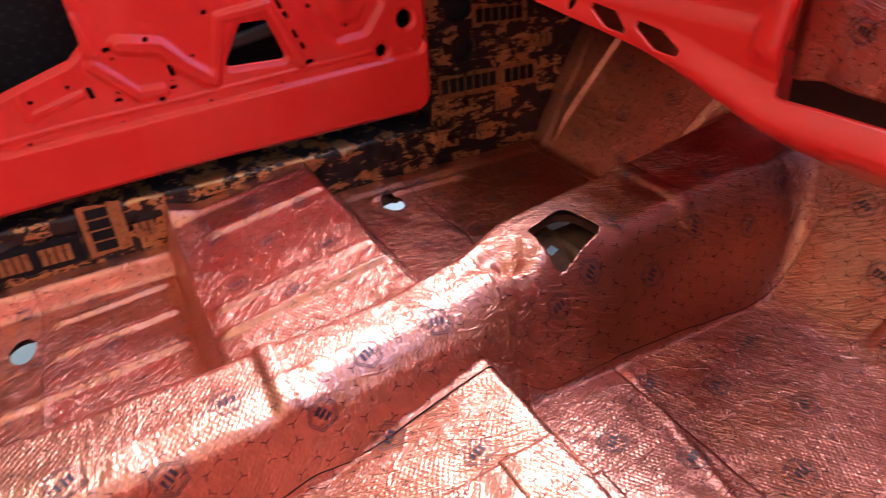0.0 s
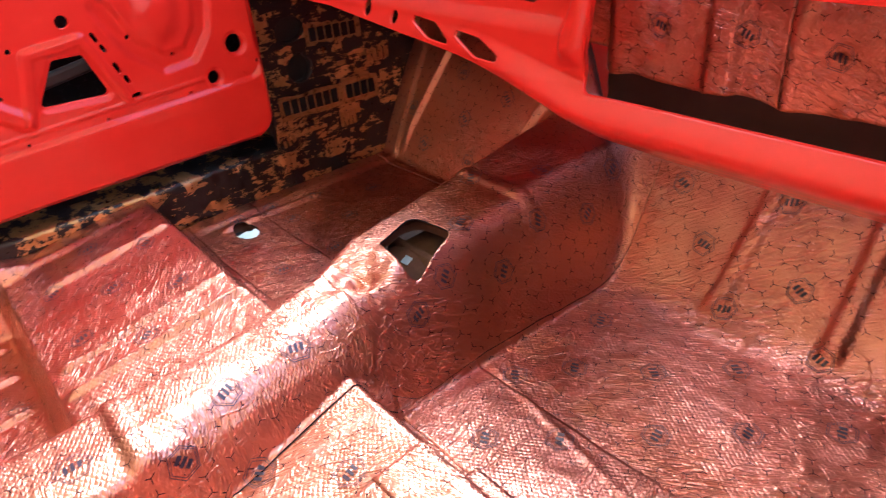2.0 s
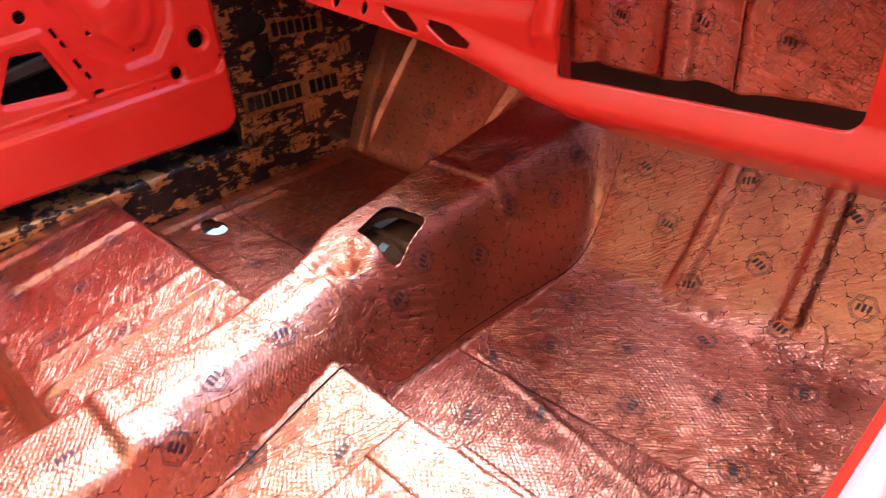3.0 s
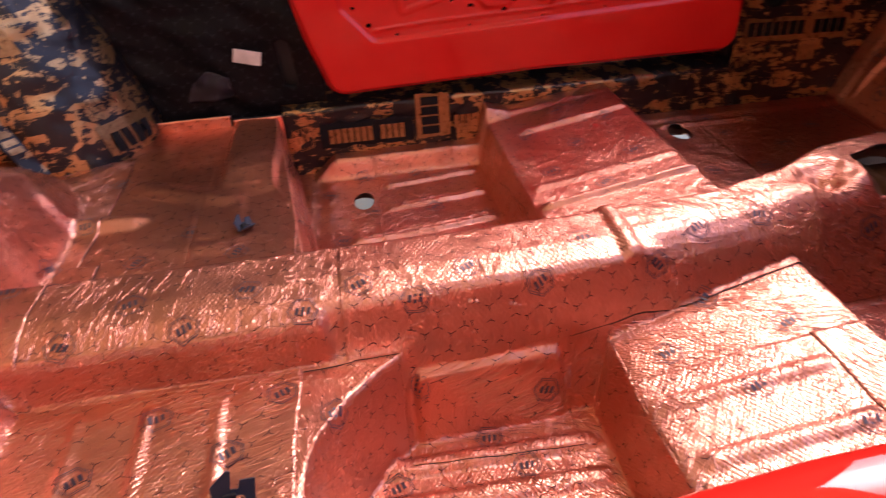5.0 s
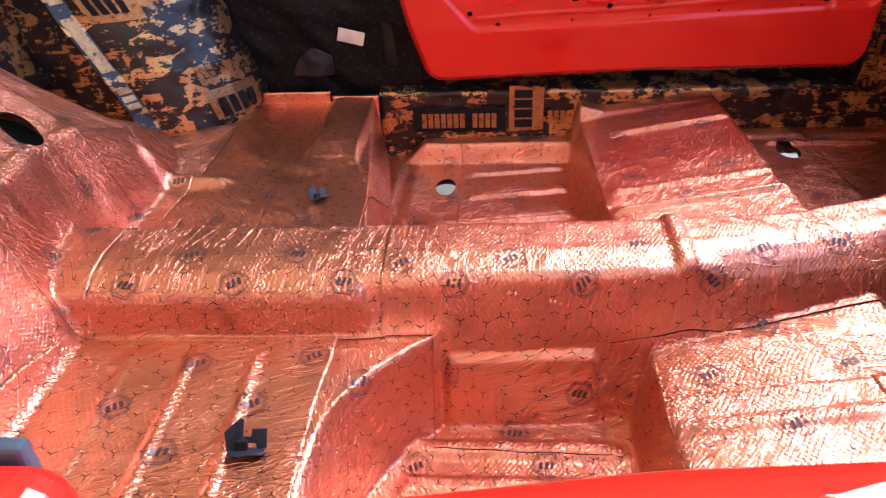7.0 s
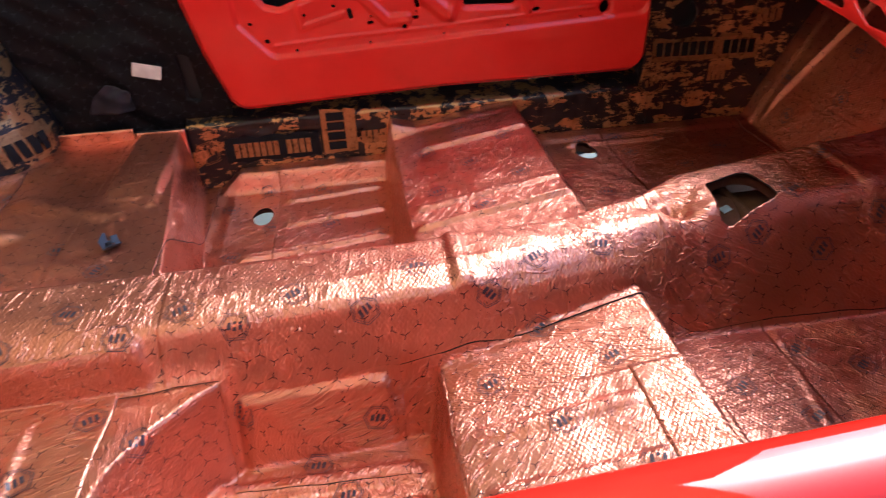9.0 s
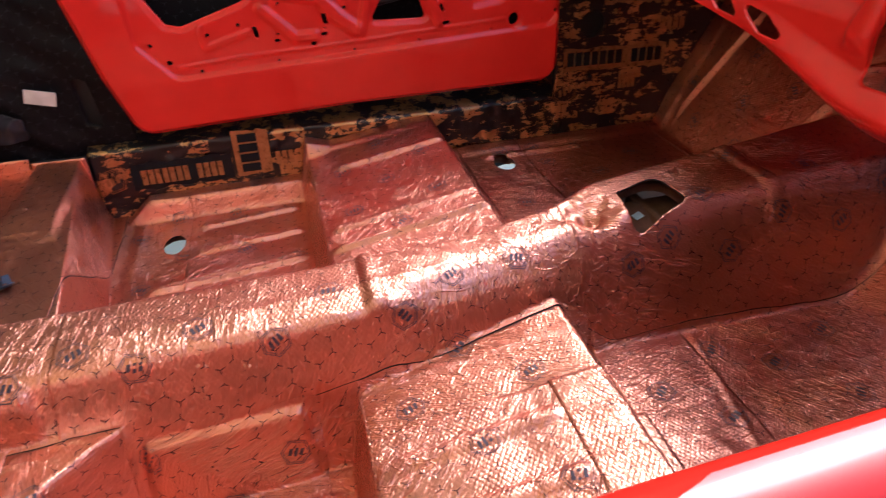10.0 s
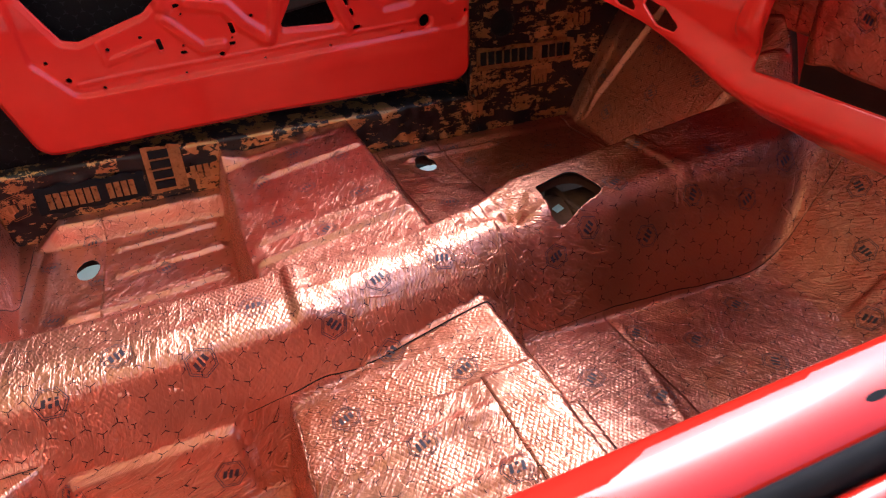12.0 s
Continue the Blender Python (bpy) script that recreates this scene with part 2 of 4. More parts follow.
    for vec, scale, width, deep, where in ((shift, 9.0, 0.012, 0.0007, patches(5.0, 0.50, 0.64, 0.16)),
                                           (pulled, 9.0, 0.030, 0.0008, patches(7.0, 0.47, 0.60, 0.16)),
                                           (pulled, 22.0, 0.050, 0.0008, patches(8.0, 0.45, 0.58, 0.24)),
                                           (shift, 46.0, 0.045, 0.0008, patches(8.0, 0.50, 0.63, 0.22))):
        n2 = bump_node(n, l, math_node(n, l, "MULTIPLY", thin_lines(vec, scale, width), where), 0.9, deep, n2)
    l.new(n2, p.inputs["Normal"])
    # lacquered metal: a clear reflection with a soft halo of the fine grain under it
    halo = n.new("ShaderNodeBsdfPrincipled")
    halo.inputs["Metallic"].default_value = 1.0
    halo.inputs["Roughness"].default_value = 0.46
    l.new(p.inputs["Base Color"].links[0].from_socket, halo.inputs["Base Color"])
    l.new(n2, halo.inputs["Normal"])
    both = n.new("ShaderNodeMixShader")
    both.inputs[0].default_value = 0.30
    l.new(p.outputs[0], both.inputs[1])
    l.new(halo.outputs[0], both.inputs[2])
    l.new(both.outputs[0], n["Material Output"].inputs["Surface"])
    return m


def ink_material():
    m, n, l, p = material("printing ink")
    tc = n.new("ShaderNodeTexCoord")
    f = noise_node(n, l, tc.outputs["Object"], 200.0, 2.0)
    l.new(ramp_node(n, l, f, [(0.3, (0.012, 0.012, 0.03)), (0.8, (0.05, 0.035, 0.06))]), p.inputs["Base Color"])
    p.inputs["Roughness"].default_value = 0.4
    return m


def rubber_material(name="butyl edge", colour=(0.010, 0.010, 0.012), rough=0.8):
    m, n, l, p = material(name)
    tc = n.new("ShaderNodeTexCoord")
    f = noise_node(n, l, tc.outputs["Object"], 60.0, 4.0)
    l.new(mix_node(n, l, f, colour, tuple(min(1, c * 2.2) for c in colour)), p.inputs["Base Color"])
    p.inputs["Roughness"].default_value = rough
    p.inputs["Specular IOR Level"].default_value = 0.12
    l.new(bump_node(n, l, f, 0.3, 0.001), p.inputs["Normal"])
    return m


def paint_material():
    m, n, l, p = material("red car paint")
    tc = n.new("ShaderNodeTexCoord")
    broad = noise_node(n, l, tc.outputs["Object"], 7.0, 4.0)
    fine = noise_node(n, l, tc.outputs["Object"], 260.0, 2.0)
    l.new(ramp_node(n, l, broad, [(0.3, (0.76, 0.022, 0.013)), (0.7, (0.82, 0.032, 0.018))]), p.inputs["Base Color"])
    l.new(math_node(n, l, "MULTIPLY_ADD", broad, 0.15, 0.28), p.inputs["Roughness"])
    p.inputs["Coat Weight"].default_value = 0.7
    p.inputs["Coat Roughness"].default_value = 0.05
    p.inputs["Specular IOR Level"].default_value = 0.08
    l.new(bump_node(n, l, fine, 0.06, 0.0006), p.inputs["Normal"])
    return m


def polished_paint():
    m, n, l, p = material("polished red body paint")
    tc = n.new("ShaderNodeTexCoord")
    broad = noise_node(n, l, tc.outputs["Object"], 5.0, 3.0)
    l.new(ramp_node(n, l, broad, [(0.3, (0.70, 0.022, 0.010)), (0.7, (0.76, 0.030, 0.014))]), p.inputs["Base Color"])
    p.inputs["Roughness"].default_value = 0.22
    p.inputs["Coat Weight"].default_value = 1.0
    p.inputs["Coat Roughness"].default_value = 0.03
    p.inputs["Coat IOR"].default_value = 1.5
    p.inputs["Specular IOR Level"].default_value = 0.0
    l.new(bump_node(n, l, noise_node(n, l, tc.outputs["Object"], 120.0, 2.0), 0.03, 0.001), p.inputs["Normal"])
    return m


def gold_material():
    """Poster-like print: blocks of gold or black, each splattered with the other."""
    m, n, l, p = material("black and gold printed foil")
    tc = n.new("ShaderNodeTexCoord")
    o = tc.outputs["Object"]
    vor = n.new("ShaderNodeTexVoronoi")
    vor.distance = "CHEBYCHEV"
    vor.inputs["Scale"].default_value = 17.0
    vor.inputs["Randomness"].default_value = 0.8
    l.new(vec_node(n, l, "MULTIPLY", o, (1.0, 1.0, 1.5)), vor.inputs["Vector"])
    blocks = n.new("ShaderNodeSeparateColor")
    l.new(vor.outputs["Color"], blocks.inputs[0])
    splash = noise_node(n, l, o, 48.0, 8.0, 0.72)
    streak = noise_node(n, l, vec_node(n, l, "MULTIPLY", o, (1.0, 1.0, 3.5)), 30.0, 6.0, 0.7)
    both = math_node(n, l, "MULTIPLY_ADD", streak, 0.55, math_node(n, l, "MULTIPLY_ADD", splash, 0.75, math_node(n, l, "MULTIPLY", blocks.outputs[0], 0.20)))
    cover = ramp_node(n, l, both, [(0.788, 0.0), (0.804, 1.0)])
    gold = ramp_node(n, l, noise_node(n, l, o, 18.0, 3.0), [(0.3, (0.42, 0.24, 0.10)), (0.7, (0.62, 0.39, 0.18))])
    l.new(mix_node(n, l, cover, (0.007, 0.007, 0.010), gold), p.inputs["Base Color"])
    l.new(math_node(n, l, "MULTIPLY", cover, 0.85), p.inputs["Metallic"])
    l.new(math_node(n, l, "MULTIPLY_ADD", noise_node(n, l, o, 40.0, 3.0), 0.3, 0.18), p.inputs["Roughness"])
    p.inputs["Specular IOR Level"].default_value = 0.5
    n2 = bump_node(n, l, noise_node(n, l, o, 30.0, 3.0), 0.5, 0.004)
    l.new(bump_node(n, l, noise_node(n, l, o, 150.0, 2.0), 0.4, 0.0008, n2), p.inputs["Normal"])
    return m


def plain_gold():
    m, n, l, p = material("gold print")
    tc = n.new("ShaderNodeTexCoord")
    f = noise_node(n, l, tc.outputs["Object"], 90.0, 4.0, 0.7)
    l.new(ramp_node(n, l, f, [(0.30, (0.03, 0.02, 0.015)), (0.42, (0.34, 0.20, 0.09)), (0.7, (0.48, 0.30, 0.14))]), p.inputs["Base Color"])
    p.inputs["Metallic"].default_value = 0.8
    p.inputs["Roughness"].default_value = 0.35
    return m


def black_mat_material():
    m, n, l, p = material("black embossed damping mat")
    uv = n.new("ShaderNodeUVMap")
    uv.uv_map = "metres"
    tc = n.new("ShaderNodeTexCoord")
    marks = hex_marks(n, l, uv.outputs[0], 0.031, 0.001)
    f = noise_node(n, l, tc.outputs["Object"], 12.0, 4.0)
    l.new(mix_node(n, l, marks, (0.006, 0.006, 0.008), (0.022, 0.022, 0.026)), p.inputs["Base Color"])
    l.new(math_node(n, l, "MULTIPLY_ADD", f, 0.4, 0.28), p.inputs["Roughness"])
    p.inputs["Specular IOR Level"].default_value = 0.12
    l.new(bump_node(n, l, f, 0.5, 0.01), p.inputs["Normal"])
    return m


def plain(name, colour, rough=0.6, metal=0.0, scale=20.0, spread=0.25):
    m, n, l, p = material(name)
    tc = n.new("ShaderNodeTexCoord")
    f = noise_node(n, l, tc.outputs["Object"], scale, 5.0)
    lo = tuple(c * (1 - spread) for c in colour)
    hi = tuple(min(1, c * (1 + spread)) for c in colour)
    l.new(ramp_node(n, l, f, [(0.3, lo), (0.7, hi)]), p.inputs["Base Color"])
    p.inputs["Roughness"].default_value = rough
    p.inputs["Metallic"].default_value = metal
    l.new(bump_node(n, l, f, 0.15, 0.002), p.inputs["Normal"])
    return m


def added_roof_material():
    """Milky yellow of the added roof, which lets part of the daylight through."""
    m, n, l, p = material("unseen translucent roof")
    tc = n.new("ShaderNodeTexCoord")
    f = noise_node(n, l, tc.outputs["Object"], 2.0, 4.0)
    col = ramp_node(n, l, f, [(0.3, (0.56, 0.43, 0.20)), (0.7, (0.66, 0.51, 0.25))])
    thin = n.new("ShaderNodeBsdfTranslucent")
    body = n.new("ShaderNodeBsdfDiffuse")
    l.new(col, thin.inputs["Color"])
    l.new(col, body.inputs["Color"])
    mx = n.new("ShaderNodeMixShader")
    mx.inputs[0].default_value = 0.5
    l.new(body.outputs[0], mx.inputs[1])
    l.new(thin.outputs[0], mx.inputs[2])
    l.new(mx.outputs[0], n["Material Output"].inputs["Surface"])
    return m


REAR_SCREEN = plain("ochre rear screen", (0.36, 0.24, 0.12), 0.8, 0.0, 6.0, 0.3)
ROOF_TINT = added_roof_material()
NEAR_SCREEN = plain("near light screen", (0.45, 0.37, 0.30), 0.8, 0.0, 6.0, 0.3)
FOIL = foil_material()
INK = ink_material()
BUTYL = rubber_material()
RED = paint_material()
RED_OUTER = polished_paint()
GOLD = gold_material()
GOLD_PRINT = plain_gold()
BLACK_MAT = black_mat_material()
STEEL = plain("brown floor primer", (0.10, 0.03, 0.016), 0.8, 0.0)
BARE_SHADED = plain("bare steel with painted shade", (0.035, 0.018, 0.015), 0.7)
DARK_INNER = plain("dark inner metal", (0.02, 0.02, 0.022), 0.5)
CONCRETE = plain("pale painted ground", (0.46, 0.60, 0.53), 0.8, 0.0, 3.0, 0.15)
SEAL_SKY_TINT = plain("seal with painted sky reflection", (0.05, 0.09, 0.14), 0.35)
TAB_BLUE = plain("dark blue plastic", (0.018, 0.032, 0.06), 0.4)
DARK_FILM = plain("dark blue plastic film", (0.008, 0.013, 0.026), 0.45)
OCHRE_SCREEN = plain("ochre reflection screen", (0.40, 0.30, 0.17), 0.9, 0.0, 4.0, 0.2)
DARK_SCREEN = plain("dark reflection screen", (0.07, 0.035, 0.03), 0.8, 0.0, 9.0, 0.3)
RUST = plain("rusty brown casting", (0.16, 0.075, 0.045), 0.9, 0.0, 30.0, 0.4)
PALE_BLUE = plain("plain pale blue", (0.50, 0.68, 0.78), 0.6)
WHITE = plain("white paper tape", (0.75, 0.73, 0.70), 0.6)

# ---- shape of the floor ----
TX = [-1.30, -0.75, -0.40, -0.05, 0.15, 0.27, 0.36, 0.55, 0.80, 1.05]
NEAR_BASE = [0.452, 0.452, 0.460, 0.483, 0.515, 0.528, 0.530, 0.530, 0.538, 0.545]
NEAR_TOP = [0.530, 0.530, 0.532, 0.545, 0.585, 0.607, 0.612, 0.615, 0.625, 0.64]
CREST = [0.160, 0.160, 0.160, 0.160, 0.160, 0.166, 0.176, 0.182, 0.192, 0.195]
FAR_TOP = [0.595, 0.595, 0.600, 0.612, 0.63, 0.66, 0.70, 0.73, 0.77, 0.81]
FAR_BASE = [0.70, 0.70, 0.70, 0.71, 0.72, 0.74, 0.78, 0.83, 0.90, 0.94]


def ridge(d, half, rise):
    """A pressed bead of that half width across d."""
    return rise * (1 - smooth(half * 0.35, half, np.abs(d)))


def between(x, a, b, soft=0.012):
    return smooth(a - soft, a + soft, x) * (1 - smooth(b - soft, b + soft, x))


def ground_pan(x, y):
    """Height of the floor without its tunnel."""
    far = smooth(0.60, 0.72, y)
    # rear seat face, set back towards the far wheel house
    foot = table(y, [0.0, 0.44, 0.54, 0.69, 0.90, 1.0, 1.12, 1.3], [-0.745, -0.758, -0.790, -0.815, -0.812, -0.845, -0.92, -0.98])
    tall = table(y, [0.0, 0.62, 0.76, 0.88, 0.98, 1.10, 1.3], [1.0, 1.0, 0.88, 0.64, 0.40, 0.20, 0.15])
    z = 0.085 + tall * (0.185 * table(foot - x, [0.0, 0.008, 0.064, 0.074], [0.0, 0.05, 0.95, 1.0]) + (0.30 + 0.65 * smooth(0.40, 0.62, y)) * np.clip(foot - 0.08 - x, 0, 0.26))
    # step down into the rear foot well
    edge = (-0.448 - 0.12 * (y - 0.74)) * far + (1 - far) * (-0.439 + 0.115 * np.clip((y - 0.28) / 0.18, 0, 1.1) ** 2)
    z = z - 0.135 * smooth(edge, edge + 0.030 + 0.006 * (1 - far), x)
    # seat riser
    top = 0.047 + 0.17 * (x + 0.05)
    up = smooth(-0.075, -0.050, x)
    z = z * (1 - up) + top * up
    down = smooth(0.226, 0.284, x)
    z = z * (1 - down)
    # toe boards
    xt = np.minimum(x, 0.872) - 0.695
    near_toe = 8.6 * np.maximum(xt, 0) ** 2 - 8.6 * np.maximum(xt - 0.094, 0) ** 2
    far_toe = 1.75 * np.maximum(x - 0.80, 0) * smooth(0.78, 0.84, x) * smooth(0.70, 0.84, y)
    z = z + near_toe * (1 - far) + far_toe * far
    # ledges along the sills
    ledge_h = table(x, [-0.45, -0.40, -0.08, 0.0, 0.27, 0.32, 0.80], [0.0, 0.045, 0.045, 0.01, 0.0, 0.008, 0.008])
    z = z + ledge_h * smooth(1.243, 1.265, y) + ledge_h * (1 - smooth(0.0, 0.085, y))
    return z


def beads(x, y):
    """Pressed stiffening beads."""
    z = 0.0 * x
    for yc, x0 in ((0.99, -0.375), (1.10, -0.295), (1.205, -0.295)):
        d = y - yc - 0.15 * (x + 0.19)
        z = z + ridge(d, 0.016, 0.009) * between(x, x0, -0.09)
        z = z - ridge(d, 0.006, 0.0035) * between(x, x0, -0.09)
    for yc, x0, rise in ((0.832, -0.04, 0.009), (0.905, -0.035, 0.005), (1.15, 0.0, 0.008)):
        z = z + ridge(y - yc, 0.014, rise) * between(x, x0, 0.225)
    z = z + 0.004 * smooth(0.838, 0.826, y) * between(x, -0.05, 0.24)
    for yc in (0.06, 0.16, 0.26, 0.345):
        z = z + ridge(y - yc, 0.014, 0.005) * between(x, -0.03, 0.16)
    for xc in (-0.685, -0.61, -0.53):
        z = z + ridge(x - xc - 0.10 * (0.40 - y) * 0.5, 0.0085, 0.0045 if xc > -0.65 else 0.0022) * (between(y, 0.04, 0.42) + 0.4 * between(y, 0.75, 0.93, 0.03))
    for yc in (0.402, 0.345):
        z = z + ridge(y - yc, 0.018, 0.008) * between(x, -0.36, -0.09)
    z = z + ridge(x - 0.396 - 0.186 * (y - 0.263), 0.006, 0.0022) * between(y, 0.06, 0.52)
    z = z + ridge(y - 1.225, 0.012, 0.008) * between(x, 0.345, 0.57)
    for yc, slant in ((0.352, -0.2), (0.192, 0.0), (0.034, 0.1)):
        z = z + ridge(y - yc - slant * (x - 0.79), 0.019, 0.015) * between(x, 0.742, 0.88, 0.010)
    for yc, slant in ((1.225, -0.55), (0.905, -0.75), (0.84, -0.6)):
        z = z + ridge(y - yc - slant * (x - 0.83), 0.0085, 0.019) * between(x, 0.825, 0.98, 0.012)
    return z


def fold(x, y, x0, y0, x1, y1, half, rise):
    """A pinched fold of the sheet between two places."""
    ex, ey = x1 - x0, y1 - y0
    t = np.clip(((x - x0) * ex + (y - y0) * ey) / (ex * ex + ey * ey), 0, 1)
    d = np.hypot(x - x0 - ex * t, y - y0 - ey * t)
    return rise * (1 - smooth(0.0, half, d)) * (1 - 0.4 * t)


def rear_folds(x, y):
    z = fold(x, y, -0.835, 0.885, -0.735, 0.893, 0.035, 0.018)
    z = z + fold(x, y, -0.745, 1.02, -0.585, 0.945, 0.040, 0.008)
    z = z + fold(x, y, -0.70, 0.80, -0.58, 0.77, 0.025, 0.003)
    return z + fold(x, y, -0.90, 1.06, -0.74, 1.18, 0.050, 0.012)


def height(x, y):
    x, y = np.asarray(x, float), np.asarray(y, float)
    pan = ground_pan(x, y)
    yb, yt, c = table(x, TX, NEAR_BASE), table(x, TX, NEAR_TOP), table(x, TX, CREST)
    ft, fb = table(x, TX, FAR_TOP), table(x, TX, FAR_BASE)
    near = np.clip((y - yb) / (yt - yb), -3, 1)
    far = np.clip((fb - y) / (fb - ft), -3, 1)
    k = np.minimum(near, far)
    plain_side = 1 - np.maximum(1 - k, 0) ** 1.25
    # near flank: upright with a hard shoulder at the rear, two soft facets by the seats, one round shoulder in front
    upright = table(k, [0.0, 0.09, 0.17, 0.55, 1.0], [0.0, 0.66, 0.80, 0.94, 1.0])
    facets = table(k, [0.0, 0.33, 0.45, 1.0], [0.0, 0.82, 0.91, 1.0])
    slope = smooth(0.0, 0.06, x)
    facets = facets * (1 - slope) + table(k, [0.0, 0.18, 0.32, 0.50, 0.75, 1.0], [0.0, 0.40, 0.62, 0.80, 0.94, 1.0]) * slope
    back = 1 - smooth(-0.415, -0.395, x)
    front = smooth(0.20, 0.34, x)
    near_side = y < (yt + ft) / 2
    flank = upright * back + facets * (1 - back)
    rise = 0.075 + (c - 0.075) * np.where(near_side, flank, plain_side)
    steep = 0.075 + k * (0.30 + 0.10 * between(x, -0.40, -0.085, 0.03) * near_side)
    round_side = np.where(k > 0, c * (1 - np.maximum(1 - k, 0) ** 2.0), 0.26 * k)
    front = front * near_side
    rise = rise * (1 - front) + round_side * front
    steep = steep * (1 - front) + round_side * front
    tun = np.where(k > 0, rise, steep)
    shelf = between(x, -0.310, -0.115, 0.010) * near_side * (k <= 0)
    tun = tun * (1 - shelf) + table(y - yb, [-0.20, -0.030, -0.015, -0.005, 0.0], [-0.90, -0.06, 0.047, 0.056, 0.075]) * shelf
    # cross bead on the tunnel, and the dented dip behind the lever opening
    tun = tun + ridge(x + 0.012, 0.016, 0.007) * smooth(0.0, 0.25, k)
    dip = np.exp(-(((x - 0.315) / 0.03) ** 2 + ((y - 0.625) / 0.028) ** 2))
    tun = tun - 0.020 * dip * (1 + 0.5 * grain(x, y, 0.012, 5))
    tun = tun + ridge(x - 0.60, 0.018, 0.005) * smooth(0.2, 0.5, k)
    s = 0.010 + 0.022 * between(x, -0.40, -0.09, 0.02) * (y < 0.6) + 0.012 * smooth(0.30, 0.36, x) + 0.060 * smooth(0.66, 0.80, x) * (y < 0.68)
    top = np.maximum(pan, tun) + np.maximum(s - np.abs(pan - tun), 0) ** 2 / (4 * s)
    # sill cross-member end by the far rear door post
    post = between(x, -0.60, -0.50, 0.008) * smooth(0.94, 1.06, y)
    top = top + 0.014 * post
    return top + beads(x, y) * (pan > tun) + rear_folds(x, y)


def creased(x, y):
    """Height with the lumps and folds of a hand-rolled sheet."""
    z = height(x, y)
    z = z + 0.0011 * grain(x, y, 0.035, 1) + 0.0006 * grain(x, y, 0.014, 2)
    fold = np.abs(grain(x + 0.3 * y, y - 0.2 * x, 0.06, 3))
    z = z + 0.0012 * (1 - smooth(0.0, 0.12, fold)) * smooth(-0.1, 0.5, grain(x, y, 0.15, 4))
    return z


LEVER_HOLE = polygon([(0.385, 0.652), (0.441, 0.668), (0.446, 0.614), (0.380, 0.594)], 0.013)
DRAIN_REAR = ellipse(-0.348, 1.136, 0.021, 0.038)
DRAIN_FRONT = ellipse(0.38, 1.19, 0.023, 0.036)
SHELF_HOLE = ellipse(-0.908, 0.672, 0.024, 0.038, 35)
HOLES = [LEVER_HOLE, DRAIN_REAR, DRAIN_FRONT, SHELF_HOLE]

floor = tagged(new("floor"), "pressed car floor pan with tunnel, covered in copper foil sheets", "floor", kind="structure")


def grow(sd, d):
    return lambda u, v: sd(u, v) - d


relief("floor_pan", steps(-1.30, 1.00, 0.009), steps(0.0, 1.30, 0.009),
       lambda u, v: (u, v, height(u, v) - 0.014), STEEL, floor, [grow(h, 0.016) for h in HOLES], (0, 0, -0.012))


SHEETS = []


def along(a, b, c, d, step, across):
    """Stations from a to b, set closer where the pan is steep."""
    fine, other = np.linspace(a, b, 500), np.linspace(c, d, 40)
    U, V = np.meshgrid(fine, other, indexing="ij")
    Z = height(V, U) if across else height(U, V)
    way = np.sqrt(np.diff(fine)[:, None] ** 2 + (0.8 * np.diff(Z, axis=0)) ** 2).mean(1)
    s = np.concatenate([[0], np.cumsum(way)])
    return np.interp(steps(0.0, s[-1], step), s, fine)


def foil_sheet(x0, x1, y0, y1, layer=0, follow=False):
    """One self-adhesive foil sheet rolled onto the pan, with its black edge."""
    lift = 0.0012 + 0.0011 * layer
    skew = 0.004

    def place(u, v):
        wu = u + skew * grain(v, v * 0 + x0 * 7, 0.11, 8)
        wv = v + skew * grain(u, u * 0 + y0 * 9, 0.11, 9)
        if follow:
            low = table(wu, TX, NEAR_BASE) - 0.004
            wv = low + (wv - y0) / (y1 - y0) * (y1 - low)
        return wu, wv, creased(wu, wv) + lift
    sheet = relief("foil_sheet", along(x0, x1, y0, y1, 0.0046, False), along(y0, y1, x0, x1, 0.0046, True), place, [FOIL, BUTYL], floor, HOLES, (0, 0, -0.0026), skirt_mat=1)
    SHEETS.append((sheet, x0, x1, y0, y1, lift))
    return sheet


# near side, front to rear
foil_sheet(0.420, 0.872, 0.0, 0.570, 0)
foil_sheet(0.290, 0.432, 0.0, 0.565, 1)
foil_sheet(-0.065, 0.300, 0.0, 0.392, 1)
foil_sheet(-0.060, 0.300, 0.386, 0.545, 0)
foil_sheet(0.165, 0.302, 0.0, 0.394, 2)
foil_sheet(-0.465, -0.050, 0.0, 0.495, 1)
foil_sheet(-0.325, -0.105, 0.395, 0.490, 2)
foil_sheet(-0.770, -0.440, 0.0, 0.47, 2)
foil_sheet(-1.250, -0.755, 0.0, 0.46, 1)
# tunnel
foil_sheet(0.275, 0.985, 0.533, 0.92, 2)
foil_sheet(-0.385, 0.285, 0.47, 0.74, 2.1, True)
foil_sheet(-0.765, -0.380, 0.45, 0.72, 2, True)
foil_sheet(-1.250, -0.750, 0.45, 0.76, 3)
# far side
foil_sheet(0.780, 0.985, 0.88, 1.30, 1)
foil_sheet(0.430, 0.830, 0.80, 1.30, 0)
foil_sheet(0.285, 0.440, 0.74, 1.30, 1)
foil_sheet(-0.062, 0.295, 0.70, 1.30, 2)
foil_sheet(-0.315, -0.055, 0.69, 1.30, 1)
foil_sheet(-0.470, -0.305, 0.69, 1.30, 0)
foil_sheet(-0.620, -0.455, 0.70, 1.30, 2)
foil_sheet(-0.800, -0.605, 0.70, 1.30, 1)
foil_sheet(-1.250, -0.780, 0.74, 1.15, 2)

